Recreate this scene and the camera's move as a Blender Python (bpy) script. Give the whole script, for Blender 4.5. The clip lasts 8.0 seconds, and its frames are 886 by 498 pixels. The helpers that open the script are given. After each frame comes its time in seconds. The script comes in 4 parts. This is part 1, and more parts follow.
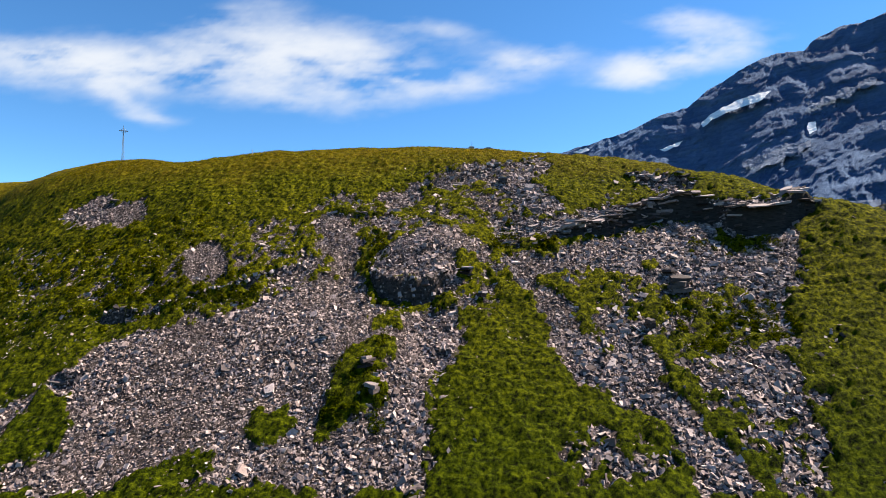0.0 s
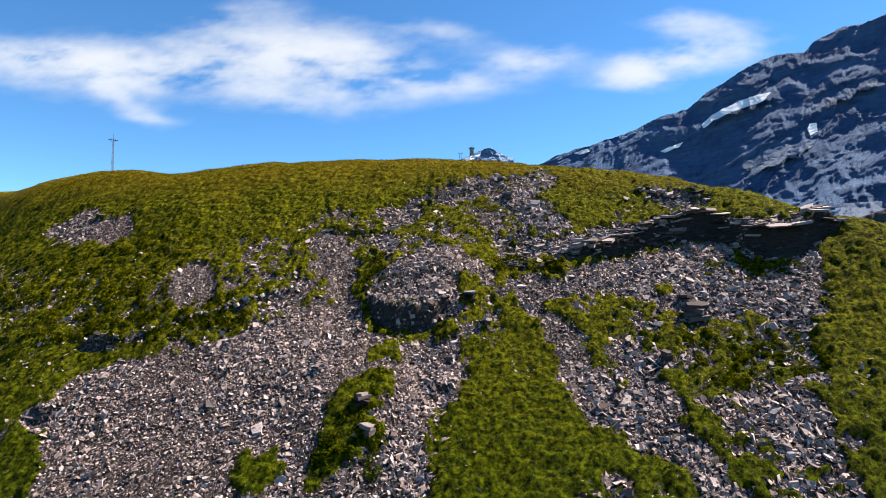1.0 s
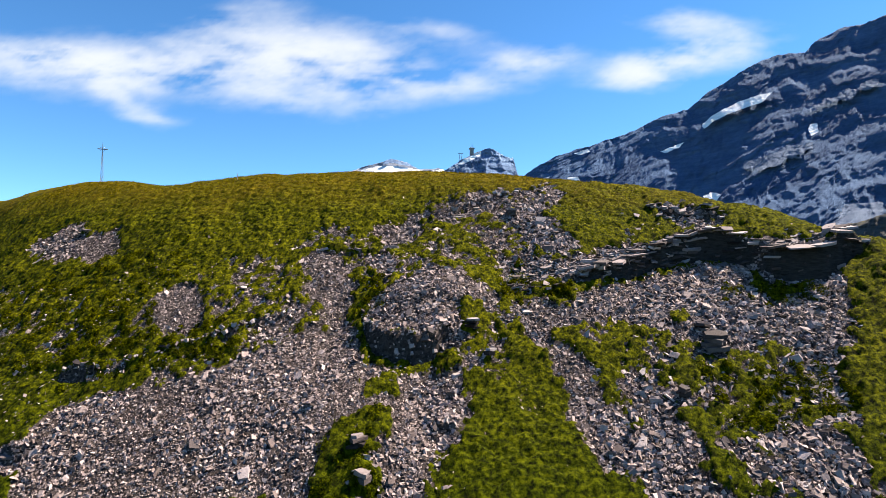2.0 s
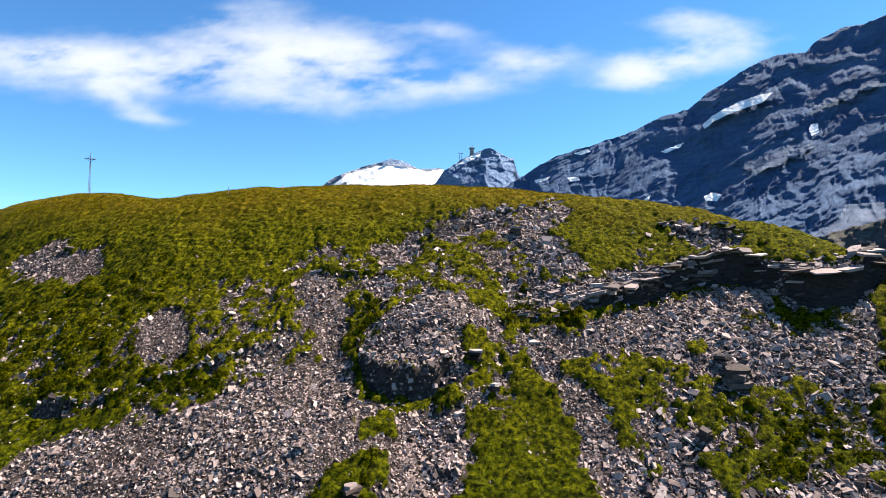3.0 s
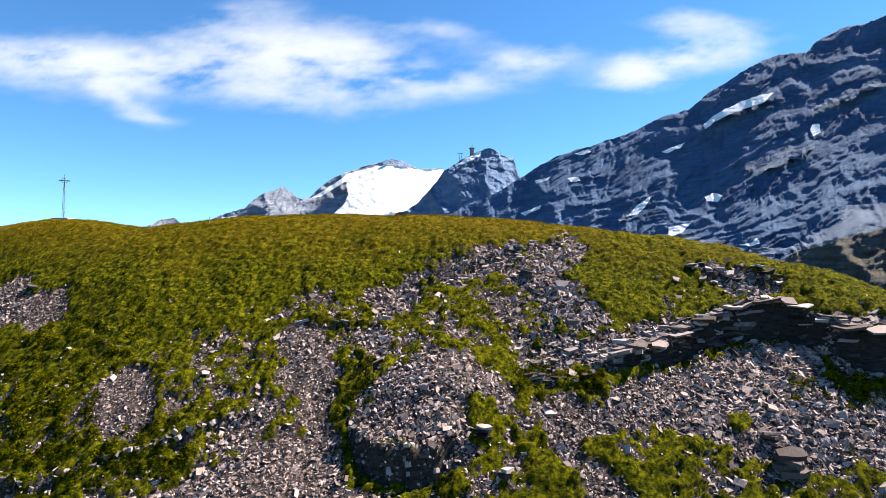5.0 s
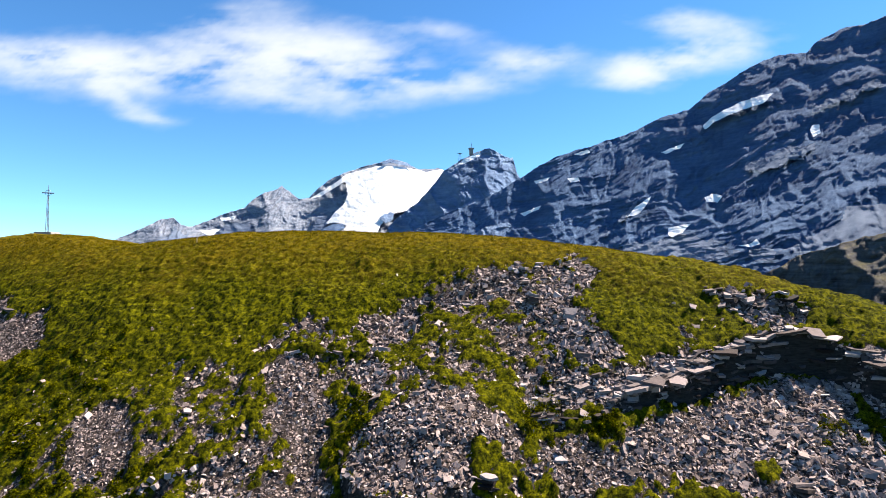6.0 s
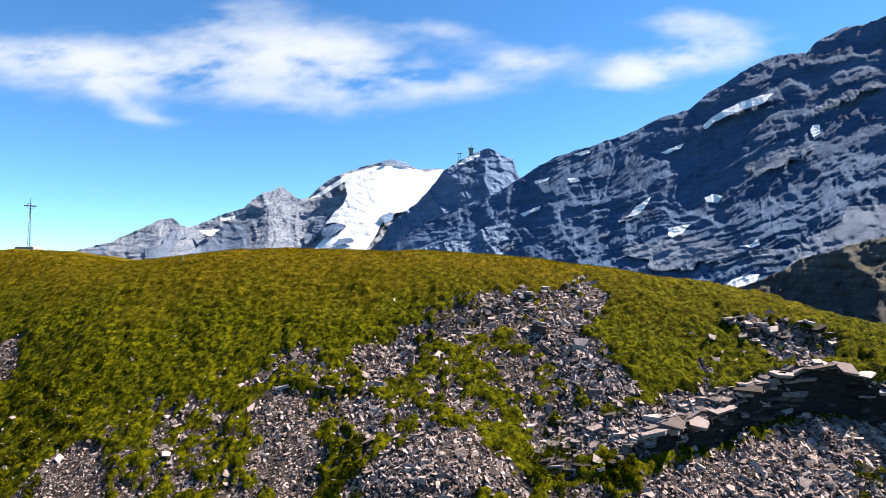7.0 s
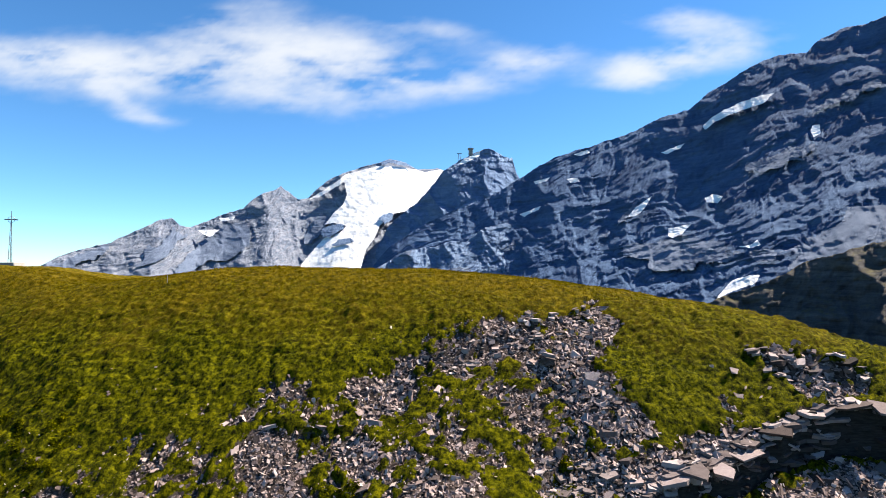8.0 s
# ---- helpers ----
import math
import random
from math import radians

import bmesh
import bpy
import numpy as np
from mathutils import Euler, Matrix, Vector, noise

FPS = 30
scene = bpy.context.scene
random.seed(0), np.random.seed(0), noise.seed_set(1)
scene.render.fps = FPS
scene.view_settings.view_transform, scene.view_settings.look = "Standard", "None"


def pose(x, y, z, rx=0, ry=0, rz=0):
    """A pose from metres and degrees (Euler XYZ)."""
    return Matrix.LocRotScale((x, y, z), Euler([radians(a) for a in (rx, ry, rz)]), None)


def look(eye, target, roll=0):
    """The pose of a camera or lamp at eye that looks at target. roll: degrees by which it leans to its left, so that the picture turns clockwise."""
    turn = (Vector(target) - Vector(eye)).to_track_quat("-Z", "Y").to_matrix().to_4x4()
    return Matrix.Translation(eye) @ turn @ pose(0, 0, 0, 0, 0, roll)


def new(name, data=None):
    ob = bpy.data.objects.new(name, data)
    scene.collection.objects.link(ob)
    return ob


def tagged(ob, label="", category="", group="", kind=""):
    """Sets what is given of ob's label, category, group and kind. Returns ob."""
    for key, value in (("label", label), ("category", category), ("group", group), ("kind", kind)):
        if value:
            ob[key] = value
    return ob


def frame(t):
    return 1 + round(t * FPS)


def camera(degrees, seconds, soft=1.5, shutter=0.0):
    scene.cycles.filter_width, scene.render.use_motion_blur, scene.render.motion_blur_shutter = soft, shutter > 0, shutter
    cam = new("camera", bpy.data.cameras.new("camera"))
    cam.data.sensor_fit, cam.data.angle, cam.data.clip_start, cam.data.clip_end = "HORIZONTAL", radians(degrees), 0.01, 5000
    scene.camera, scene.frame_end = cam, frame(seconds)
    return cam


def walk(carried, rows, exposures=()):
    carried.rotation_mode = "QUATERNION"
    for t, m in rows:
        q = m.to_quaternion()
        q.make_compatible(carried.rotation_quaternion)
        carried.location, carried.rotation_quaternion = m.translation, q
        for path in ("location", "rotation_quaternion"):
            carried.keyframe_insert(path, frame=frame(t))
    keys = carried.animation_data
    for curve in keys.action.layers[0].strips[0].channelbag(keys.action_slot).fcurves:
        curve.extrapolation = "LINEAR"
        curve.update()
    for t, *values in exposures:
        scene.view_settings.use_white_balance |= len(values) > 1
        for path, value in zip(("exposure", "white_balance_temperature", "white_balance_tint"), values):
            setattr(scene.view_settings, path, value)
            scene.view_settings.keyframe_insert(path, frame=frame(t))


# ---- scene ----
cam = camera(75.1, 8.0, soft=0.6)
METRES, EYE, TILT, LEAN, TURN = 22.0, 12.0, 2.5, 0.0, 0.0
ROWS = [
    (0.0, 0.0, 0.0, 0.0, 0.0, 0.0, 0.0),
    (0.5, -0.0018, 0.0519, 0.032, 0.01, 0.02, -0.02),
    (1.0, -0.0031, 0.1071, 0.0672, 0.01, 0.07, -0.03),
    (1.5, -0.005, 0.1571, 0.1001, 0.01, 0.08, -0.04),
    (3.0, -0.0092, 0.3154, 0.2042, 0.01, 0.03, -0.05),
    (3.5, -0.0106, 0.3651, 0.2368, -0.0, 0.03, -0.03),
    (4.0, -0.012, 0.4185, 0.272, 0.01, -0.0, -0.03),
    (4.5, -0.0134, 0.4678, 0.3042, 0.03, -0.01, -0.02),
    (6.0, -0.0184, 0.6292, 0.4058, -0.05, -0.01, -0.04),
    (6.5, -0.0193, 0.681, 0.4374, -0.06, -0.02, -0.02),
    (7.0, -0.0196, 0.7376, 0.4713, -0.08, -0.03, -0.02),
    (7.5, -0.02, 0.7895, 0.502, -0.09, -0.05, 0.0),
    (8.0, -0.0209, 0.8452, 0.5336, -0.11, -0.03, 0.02),
]
walk(cam, [(t, pose(0, 0, EYE, TILT, LEAN, TURN) @ pose(METRES * x, METRES * y, METRES * z, 90 + pitch, roll, yaw)) for t, x, y, z, yaw, pitch, roll in ROWS],
     exposures=[(0.0, 1.80), (3.5, 2.0), (6.0, 2.0), (8.0, 1.84)])   # stops

# ---- world, sun, exposure ----
SUN_AZIMUTH, SUN_HEIGHT = 68.0, 50.0   # degrees right of +y, degrees up
world = bpy.data.worlds.new("sky_world")
scene.world = world
world.use_nodes = True
wn = world.node_tree
sky = wn.nodes.new("ShaderNodeTexSky")
sky.sky_type = "NISHITA"
sky.sun_disc = False
sky.sun_elevation = radians(SUN_HEIGHT)
sky.sun_rotation = radians(SUN_AZIMUTH)
sky.altitude = 3000
sky.air_density = 1.0
sky.dust_density = 0.0
sky.ozone_density = 1.4
wn.nodes["Background"].inputs["Strength"].default_value = 0.052
tone = wn.nodes.new("ShaderNodeHueSaturation")
tone.inputs["Saturation"].default_value = 1.18
wn.links.new(sky.outputs["Color"], tone.inputs["Color"])
tint = wn.nodes.new("ShaderNodeMix")
tint.data_type, tint.blend_type = "RGBA", "MULTIPLY"
tint.inputs[0].default_value = 1.0
tint.inputs[7].default_value = (0.82, 1.11, 1.20, 1)
wn.links.new(tone.outputs["Color"], tint.inputs[6])
wn.links.new(tint.outputs[2], wn.nodes["Background"].inputs["Color"])

sun_dir = Vector((math.sin(radians(SUN_AZIMUTH)) * math.cos(radians(SUN_HEIGHT)),
                  math.cos(radians(SUN_AZIMUTH)) * math.cos(radians(SUN_HEIGHT)),
                  math.sin(radians(SUN_HEIGHT))))
sun_data = bpy.data.lights.new("sun", "SUN")
sun_data.energy = 5.0
sun_data.angle = radians(0.53)
sun_data.color = (1.0, 0.88, 0.72)
sun = new("sun", sun_data)
sun.matrix_world = look(sun_dir * 200, (0, 0, 0))

# ---- noise and mesh helpers ----
RNG = np.random.default_rng(7)


def lattice(ix, iy, iz, seed):
    """A hash of whole numbers to 0..1."""
    h = (ix * 374761393 + iy * 668265263 + iz * 2147483647 + seed * 974711) & 0xFFFFFFFF
    h = ((h ^ (h >> 13)) * 1274126177) & 0xFFFFFFFF
    h = ((h ^ (h >> 16)) * 2246822519) & 0xFFFFFFFF
    return ((h ^ (h >> 15)) & 0xFFFFFF) / float(0xFFFFFF)


def smooth_noise(x, y, z=0.0, seed=0):
    """Value noise, -1..1."""
    x, y, z = np.broadcast_arrays(np.asarray(x, float), np.asarray(y, float), np.asarray(z, float))
    fx, fy, fz = np.floor(x), np.floor(y), np.floor(z)
    ix, iy, iz = fx.astype(np.int64), fy.astype(np.int64), fz.astype(np.int64)
    u, v, w = x - fx, y - fy, z - fz
    u, v, w = (a * a * a * (a * (a * 6 - 15) + 10) for a in (u, v, w))
    total = 0.0
    for a in (0, 1):
        for b in (0, 1):
            for c in (0, 1):
                weight = (u if a else 1 - u) * (v if b else 1 - v) * (w if c else 1 - w)
                total = total + weight * lattice(ix + a, iy + b, iz + c, seed)
    return total * 2 - 1


def turn_octave(x, y, i):
    """Turns and shrinks plan coordinates for octave i, so that no lattice lines up."""
    c, q, k = math.cos(0.9 * i), math.sin(0.9 * i), 2.03 ** i
    return (c * x - q * y) * k + 17 * i, (q * x + c * y) * k - 9 * i


def fractal(x, y, z=0.0, octaves=4, seed=0, gain=0.5):
    total, amp, size = 0.0, 1.0, 0.0
    for i in range(octaves):
        u, v = turn_octave(x, y, i)
        total = total + amp * smooth_noise(u, v, z * 2.03 ** i + 5 * i, seed + i)
        size += amp
        amp *= gain
    return total / size


def ridged(x, y, z=0.0, octaves=5, seed=0, gain=0.55):
    """Sharp crests, 0..1."""
    total, amp, size = 0.0, 1.0, 0.0
    for i in range(octaves):
        u, v = turn_octave(x, y, i)
        n = 1 - np.abs(smooth_noise(u, v, z * 2.03 ** i - 7 * i, seed + i))
        total = total + amp * n * n
        size += amp
        amp *= gain
    return total / size


def clumps(x, y, seed):
    """Rounded cushions with creases between them, 0..1, about one across."""
    ix, iy = np.floor(x).astype(np.int64), np.floor(y).astype(np.int64)
    best = np.full(x.shape, 9.0)
    for a in (-1, 0, 1):
        for b in (-1, 0, 1):
            cx = ix + a + 0.15 + 0.7 * lattice(ix + a, iy + b, ix * 0, seed)
            cy = iy + b + 0.15 + 0.7 * lattice(ix + a, iy + b, ix * 0, seed + 1)
            size = 0.75 + 0.5 * lattice(ix + a, iy + b, ix * 0, seed + 2)
            best = np.minimum(best, ((cx - x) ** 2 + (cy - y) ** 2) / size)
    return np.sqrt(np.clip(1 - best / 0.55, 0, 1))


def step(a, b, x):
    t = np.clip((x - a) / (b - a), 0, 1)
    return t * t * (3 - 2 * t)


def inside_by(poly, x, y):
    """Signed distance to a closed outline: positive inside."""
    p = np.asarray(poly, float)
    q = np.roll(p, -1, axis=0)
    best = np.full(x.shape, 1e9)
    odd = np.zeros(x.shape, bool)
    for (ax, ay), (bx, by) in zip(p, q):
        ex, ey = bx - ax, by - ay
        t = np.clip(((x - ax) * ex + (y - ay) * ey) / (ex * ex + ey * ey + 1e-9), 0, 1)
        best = np.minimum(best, np.hypot(x - ax - t * ex, y - ay - t * ey))
        cross = ((ay > y) != (by > y)) & (x < (bx - ax) * (y - ay) / (by - ay + 1e-12) + ax)
        odd ^= cross
    return np.where(odd, best, -best)


def edge_profile(line, x):
    """y of an edge line at x, and how far x lies within its ends."""
    p = np.asarray(line, float)
    return np.interp(x, p[:, 0], p[:, 1]), np.minimum(x - p[0, 0], p[-1, 0] - x)


def mesh_from(name, verts, faces, material, smooth=False, attributes=()):
    """One mesh from arrays; faces all have the same number of corners."""
    verts = np.ascontiguousarray(verts, dtype=np.float32)
    faces = np.ascontiguousarray(faces, dtype=np.int32)
    me = bpy.data.meshes.new(name)
    n, k = faces.shape
    me.vertices.add(len(verts))
    me.vertices.foreach_set("co", verts.ravel())
    me.loops.add(n * k)
    me.loops.foreach_set("vertex_index", faces.ravel())
    me.polygons.add(n)
    me.polygons.foreach_set("loop_start", np.arange(0, n * k, k, dtype=np.int32))
    me.polygons.foreach_set("use_smooth", np.full(n, smooth, dtype=bool))
    me.materials.append(material)
    for key, values in attributes:
        layer = me.attributes.new(key, "FLOAT", "POINT")
        layer.data.foreach_set("value", np.ascontiguousarray(values, dtype=np.float32).ravel())
    me.update(calc_edges=True)
    return me


def grid_faces(rows, cols):
    i = np.arange(rows * cols).reshape(rows, cols)
    return np.stack([i[:-1, :-1], i[:-1, 1:], i[1:, 1:], i[1:, :-1]], -1).reshape(-1, 4)


def part(name, bm, material, parent, label=""):
    """Links a bmesh as one mesh object under a thing."""
    me = bpy.data.meshes.new(name)
    bm.to_mesh(me)
    bm.free()
    me.materials.append(material)
    ob = new(name, me)
    ob.parent = parent
    if label:
        tagged(ob, label)
    return ob


def box(bm, sx, sy, sz, m, taper=1.0, bevel=0.0):
    made = bmesh.ops.create_cube(bm, size=1.0)["verts"]
    for v in made:
        k = taper if v.co.z > 0 else 1.0
        v.co = Vector((v.co.x * sx * k, v.co.y * sy * k, v.co.z * sz))
    if bevel:
        edges = list({e for v in made for e in v.link_edges})
        made = list({v for f in bmesh.ops.bevel(bm, geom=edges, offset=bevel, segments=1, affect="EDGES")["faces"] for v in f.verts} | {v for v in made if v.is_valid})
    bmesh.ops.transform(bm, matrix=m, verts=made)


def rod(bm, a, b, r0, r1, sides=10):
    a, b = Vector(a), Vector(b)
    m = Matrix.Translation((a + b) / 2) @ (b - a).to_track_quat("Z", "Y").to_matrix().to_4x4()
    bmesh.ops.create_cone(bm, cap_ends=True, segments=sides, radius1=r0, radius2=r1, depth=(b - a).length, matrix=m)


# ---- materials ----
def shader(name):
    mat = bpy.data.materials.new(name)
    mat.use_nodes = True
    nt = mat.node_tree
    return mat, nt, nt.nodes["Principled BSDF"]


def noise_node(nt, scale, detail=6.0, rough=0.6, vector=None, kind="FBM"):
    n = nt.nodes.new("ShaderNodeTexNoise")
    n.inputs["Scale"].default_value, n.inputs["Detail"].default_value, n.inputs["Roughness"].default_value = scale, detail, rough
    if vector:
        nt.links.new(vector, n.inputs["Vector"])
    return n.outputs["Fac"]


def place_node(nt, sx=1.0, sy=1.0, sz=1.0, rot=(0, 0, 0)):
    g = nt.nodes.new("ShaderNodeNewGeometry")
    m = nt.nodes.new("ShaderNodeMapping")
    m.inputs["Scale"].default_value = (sx, sy, sz)
    m.inputs["Rotation"].default_value = rot
    nt.links.new(g.outputs["Position"], m.inputs["Vector"])
    return m.outputs["Vector"]


def ramp(nt, fac, stops):
    r = nt.nodes.new("ShaderNodeValToRGB")
    el = r.color_ramp.elements
    while len(el) < len(stops):
        el.new(0.5)
    for e, (at, c) in zip(el, stops):
        e.position, e.color = at, (*c, 1)
    nt.links.new(fac, r.inputs["Fac"])
    return r.outputs["Color"]


def blend(nt, fac, a, b, how="MIX"):
    m = nt.nodes.new("ShaderNodeMix")
    m.data_type, m.blend_type = "RGBA", how
    for key, v in (("Factor", fac), ("A", a), ("B", b)):
        sock = [s for s in m.inputs if s.name == key and (s.type == "RGBA" or key == "Factor" and s.type == "VALUE")][0]
        if isinstance(v, (int, float)):
            sock.default_value = v
        elif isinstance(v, tuple):
            sock.default_value = (*v, 1)
        else:
            nt.links.new(v, sock)
    return [s for s in m.outputs if s.type == "RGBA"][0]


def calc(nt, op, a, b=0.0, clamp=False):
    m = nt.nodes.new("ShaderNodeMath")
    m.operation, m.use_clamp = op, clamp
    for i, v in enumerate((a, b)):
        if isinstance(v, (int, float)):
            m.inputs[i].default_value = v
        else:
            nt.links.new(v, m.inputs[i])
    return m.outputs[0]


def bump(nt, bsdf, height, distance, strength=1.0):
    b = nt.nodes.new("ShaderNodeBump")
    b.inputs["Distance"].default_value, b.inputs["Strength"].default_value = distance, strength
    nt.links.new(height, b.inputs["Height"])
    nt.links.new(b.outputs["Normal"], bsdf.inputs["Normal"])


def attribute(nt, key):
    a = nt.nodes.new("ShaderNodeAttribute")
    a.attribute_name = key
    return a.outputs["Fac"]


def island_random(nt):
    return nt.nodes.new("ShaderNodeNewGeometry").outputs["Random Per Island"]


def object_random(nt):
    return nt.nodes.new("ShaderNodeObjectInfo").outputs["Random"]


def plain(name, colour, rough=0.6, metal=0.0, grain=20.0):
    mat, nt, bsdf = shader(name)
    n = noise_node(nt, grain, 5)
    c = ramp(nt, n, [(0.3, tuple(v * 0.7 for v in colour)), (0.7, tuple(min(1, v * 1.2) for v in colour))])
    nt.links.new(c, bsdf.inputs["Base Color"])
    bsdf.inputs["Roughness"].default_value, bsdf.inputs["Metallic"].default_value = rough, metal
    return mat


def turf_colour(nt):
    """Green turf with straw-coloured and mossy stretches; drier towards the top of the hill."""
    vec = place_node(nt)
    broad = noise_node(nt, 0.16, 4, 0.6, vec)
    fine = noise_node(nt, 3.6, 6, 0.7, vec)
    c = ramp(nt, fine, [(0.38, (0.009, 0.011, 0.001)), (0.5, (0.069, 0.077, 0.001)), (0.62, (0.188, 0.182, 0.002))])
    dry = ramp(nt, noise_node(nt, 2.3, 5, 0.6, vec), [(0.38, (0.060, 0.045, 0.002)), (0.63, (0.240, 0.170, 0.008))])
    sep = nt.nodes.new("ShaderNodeSeparateXYZ")
    nt.links.new(vec, sep.inputs[0])
    up = calc(nt, "MULTIPLY", calc(nt, "SUBTRACT", sep.outputs["Z"], 20.0), 0.24)
    share = calc(nt, "ADD", calc(nt, "MULTIPLY", calc(nt, "SUBTRACT", broad, 0.51), 1.9), up, True)
    c = blend(nt, calc(nt, "MULTIPLY", share, 0.75), c, dry)
    lush = calc(nt, "MULTIPLY", calc(nt, "SUBTRACT", 12.5, sep.outputs["Z"]), 0.11, True)
    return blend(nt, lush, c, blend(nt, 1.0, c, (0.55, 0.70, 0.80), "MULTIPLY"))


def stone_colour(nt, rnd, vec):
    c = ramp(nt, rnd, [(0.0, (0.045, 0.034, 0.033)), (0.35, (0.185, 0.141, 0.135)), (0.75, (0.345, 0.268, 0.256)), (1.0, (0.46, 0.375, 0.36))])
    grime = noise_node(nt, 3.0, 8, 0.7, vec)
    return blend(nt, 0.6, c, ramp(nt, grime, [(0.3, (0.45, 0.43, 0.42)), (0.7, (1.0, 1.0, 1.0))]), "MULTIPLY")


def make_ground_material():
    mat, nt, bsdf = shader("turf_and_gravel")
    vec = place_node(nt)
    cell = nt.nodes.new("ShaderNodeTexVoronoi")
    cell.inputs["Scale"].default_value = 7.0
    nt.links.new(vec, cell.inputs["Vector"])
    sep = nt.nodes.new("ShaderNodeSeparateColor")
    nt.links.new(cell.outputs["Color"], sep.inputs[0])
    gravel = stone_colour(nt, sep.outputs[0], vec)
    # gravel is darkened almost to black, for the shade in gaps between stones
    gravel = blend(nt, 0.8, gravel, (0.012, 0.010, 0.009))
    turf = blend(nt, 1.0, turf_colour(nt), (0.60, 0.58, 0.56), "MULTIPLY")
    cover = attribute(nt, "scree")
    wob = calc(nt, "ADD", cover, calc(nt, "MULTIPLY", calc(nt, "SUBTRACT", noise_node(nt, 3.5, 6, 0.7, vec), 0.5), 0.9))
    edge = calc(nt, "MULTIPLY", calc(nt, "SUBTRACT", wob, 0.38), 6.0, True)
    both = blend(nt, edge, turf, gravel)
    # step faces: the shade under the overhangs is put into this near-black rock
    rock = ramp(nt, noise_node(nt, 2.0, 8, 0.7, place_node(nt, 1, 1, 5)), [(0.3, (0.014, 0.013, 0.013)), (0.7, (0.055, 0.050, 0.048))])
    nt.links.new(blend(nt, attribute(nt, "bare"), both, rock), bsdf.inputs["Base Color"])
    bsdf.inputs["Roughness"].default_value = 1.0
    bsdf.inputs["Specular IOR Level"].default_value = 0.04
    bump(nt, bsdf, noise_node(nt, 7.0, 9, 0.75, vec), 0.16)
    return mat


def make_stone_material(name, pick, tint=(1.0, 1.0, 1.0)):
    mat, nt, bsdf = shader(name)
    vec = place_node(nt)
    nt.links.new(blend(nt, 1.0, stone_colour(nt, pick(nt), vec), tint, "MULTIPLY"), bsdf.inputs["Base Color"])
    bsdf.inputs["Roughness"].default_value = 0.85
    bsdf.inputs["Specular IOR Level"].default_value = 0.12
    bump(nt, bsdf, noise_node(nt, 14.0, 6, 0.7, vec), 0.03)
    return mat


def make_grass_material(name, light=1.0):
    mat, nt, bsdf = shader(name)
    c = turf_colour(nt)
    c = blend(nt, 1.0, c, ramp(nt, island_random(nt), [(0.0, (0.65 * light,) * 3), (1.0, (1.25 * light, 1.2 * light, 1.1 * light))]), "MULTIPLY")
    nt.nodes.remove(bsdf)
    d, t, m = nt.nodes.new("ShaderNodeBsdfDiffuse"), nt.nodes.new("ShaderNodeBsdfTranslucent"), nt.nodes.new("ShaderNodeMixShader")
    m.inputs[0].default_value = 0.32
    nt.links.new(c, d.inputs["Color"])
    nt.links.new(c, t.inputs["Color"])
    nt.links.new(d.outputs[0], m.inputs[1])
    nt.links.new(t.outputs[0], m.inputs[2])
    nt.links.new(m.outputs[0], nt.nodes["Material Output"].inputs["Surface"])
    return mat


def make_mountain_material(name, dark, light, debris, scale, dip, gentle=0.60):
    """Banded rock; loose debris lies where the face is gentle."""
    mat, nt, bsdf = shader(name)
    vec = place_node(nt)
    beds = place_node(nt, scale * 0.5, scale * 0.5, scale * 6.0, (0, dip, 0))
    band = noise_node(nt, 1.0, 9, 0.7, beds)
    spot = noise_node(nt, scale * 2.2, 10, 0.72, vec)
    mean = tuple((a + b) / 2 for a, b in zip(dark, light))
    c = blend(nt, 0.5, ramp(nt, band, [(0.36, dark), (0.50, mean), (0.66, light)]), ramp(nt, spot, [(0.34, dark), (0.66, light)]))
    units = noise_node(nt, 1.0, 5, 0.6, place_node(nt, scale * 0.3, scale * 0.3, scale * 0.8, (0, dip, 0)))
    c = blend(nt, 1.0, c, ramp(nt, units, [(0.38, (0.72, 0.75, 0.80)), (0.62, (1.12, 1.10, 1.08))]), "MULTIPLY")
    g = nt.nodes.new("ShaderNodeNewGeometry")
    sep = nt.nodes.new("ShaderNodeSeparateXYZ")
    nt.links.new(g.outputs["Normal"], sep.inputs[0])
    flat = calc(nt, "ADD", sep.outputs["Z"], calc(nt, "MULTIPLY", calc(nt, "SUBTRACT", spot, 0.5), 0.9))
    share = calc(nt, "MULTIPLY", calc(nt, "SUBTRACT", flat, gentle), 3.0, True)
    nt.links.new(blend(nt, share, c, debris), bsdf.inputs["Base Color"])
    bsdf.inputs["Roughness"].default_value = 0.95
    bsdf.inputs["Specular IOR Level"].default_value = 0.1
    rough = calc(nt, "ADD", noise_node(nt, scale * 8, 9, 0.75, vec), calc(nt, "MULTIPLY", band, 0.5))
    bump(nt, bsdf, rough, 0.11 / scale)
    return mat


def make_snow_material(name, colour):
    mat, nt, bsdf = shader(name)
    vec = place_node(nt, 1, 1, 2.5)
    n = noise_node(nt, 0.02, 7, 0.65, vec)
    nt.links.new(ramp(nt, n, [(0.3, tuple(v * 0.7 for v in colour)), (0.6, tuple(v * 1.1 for v in colour))]), bsdf.inputs["Base Color"])
    bsdf.inputs["Roughness"].default_value = 0.7
    bump(nt, bsdf, noise_node(nt, 0.02, 7, 0.6, place_node(nt, 1, 1, 0.6)), 9.0)
    return mat


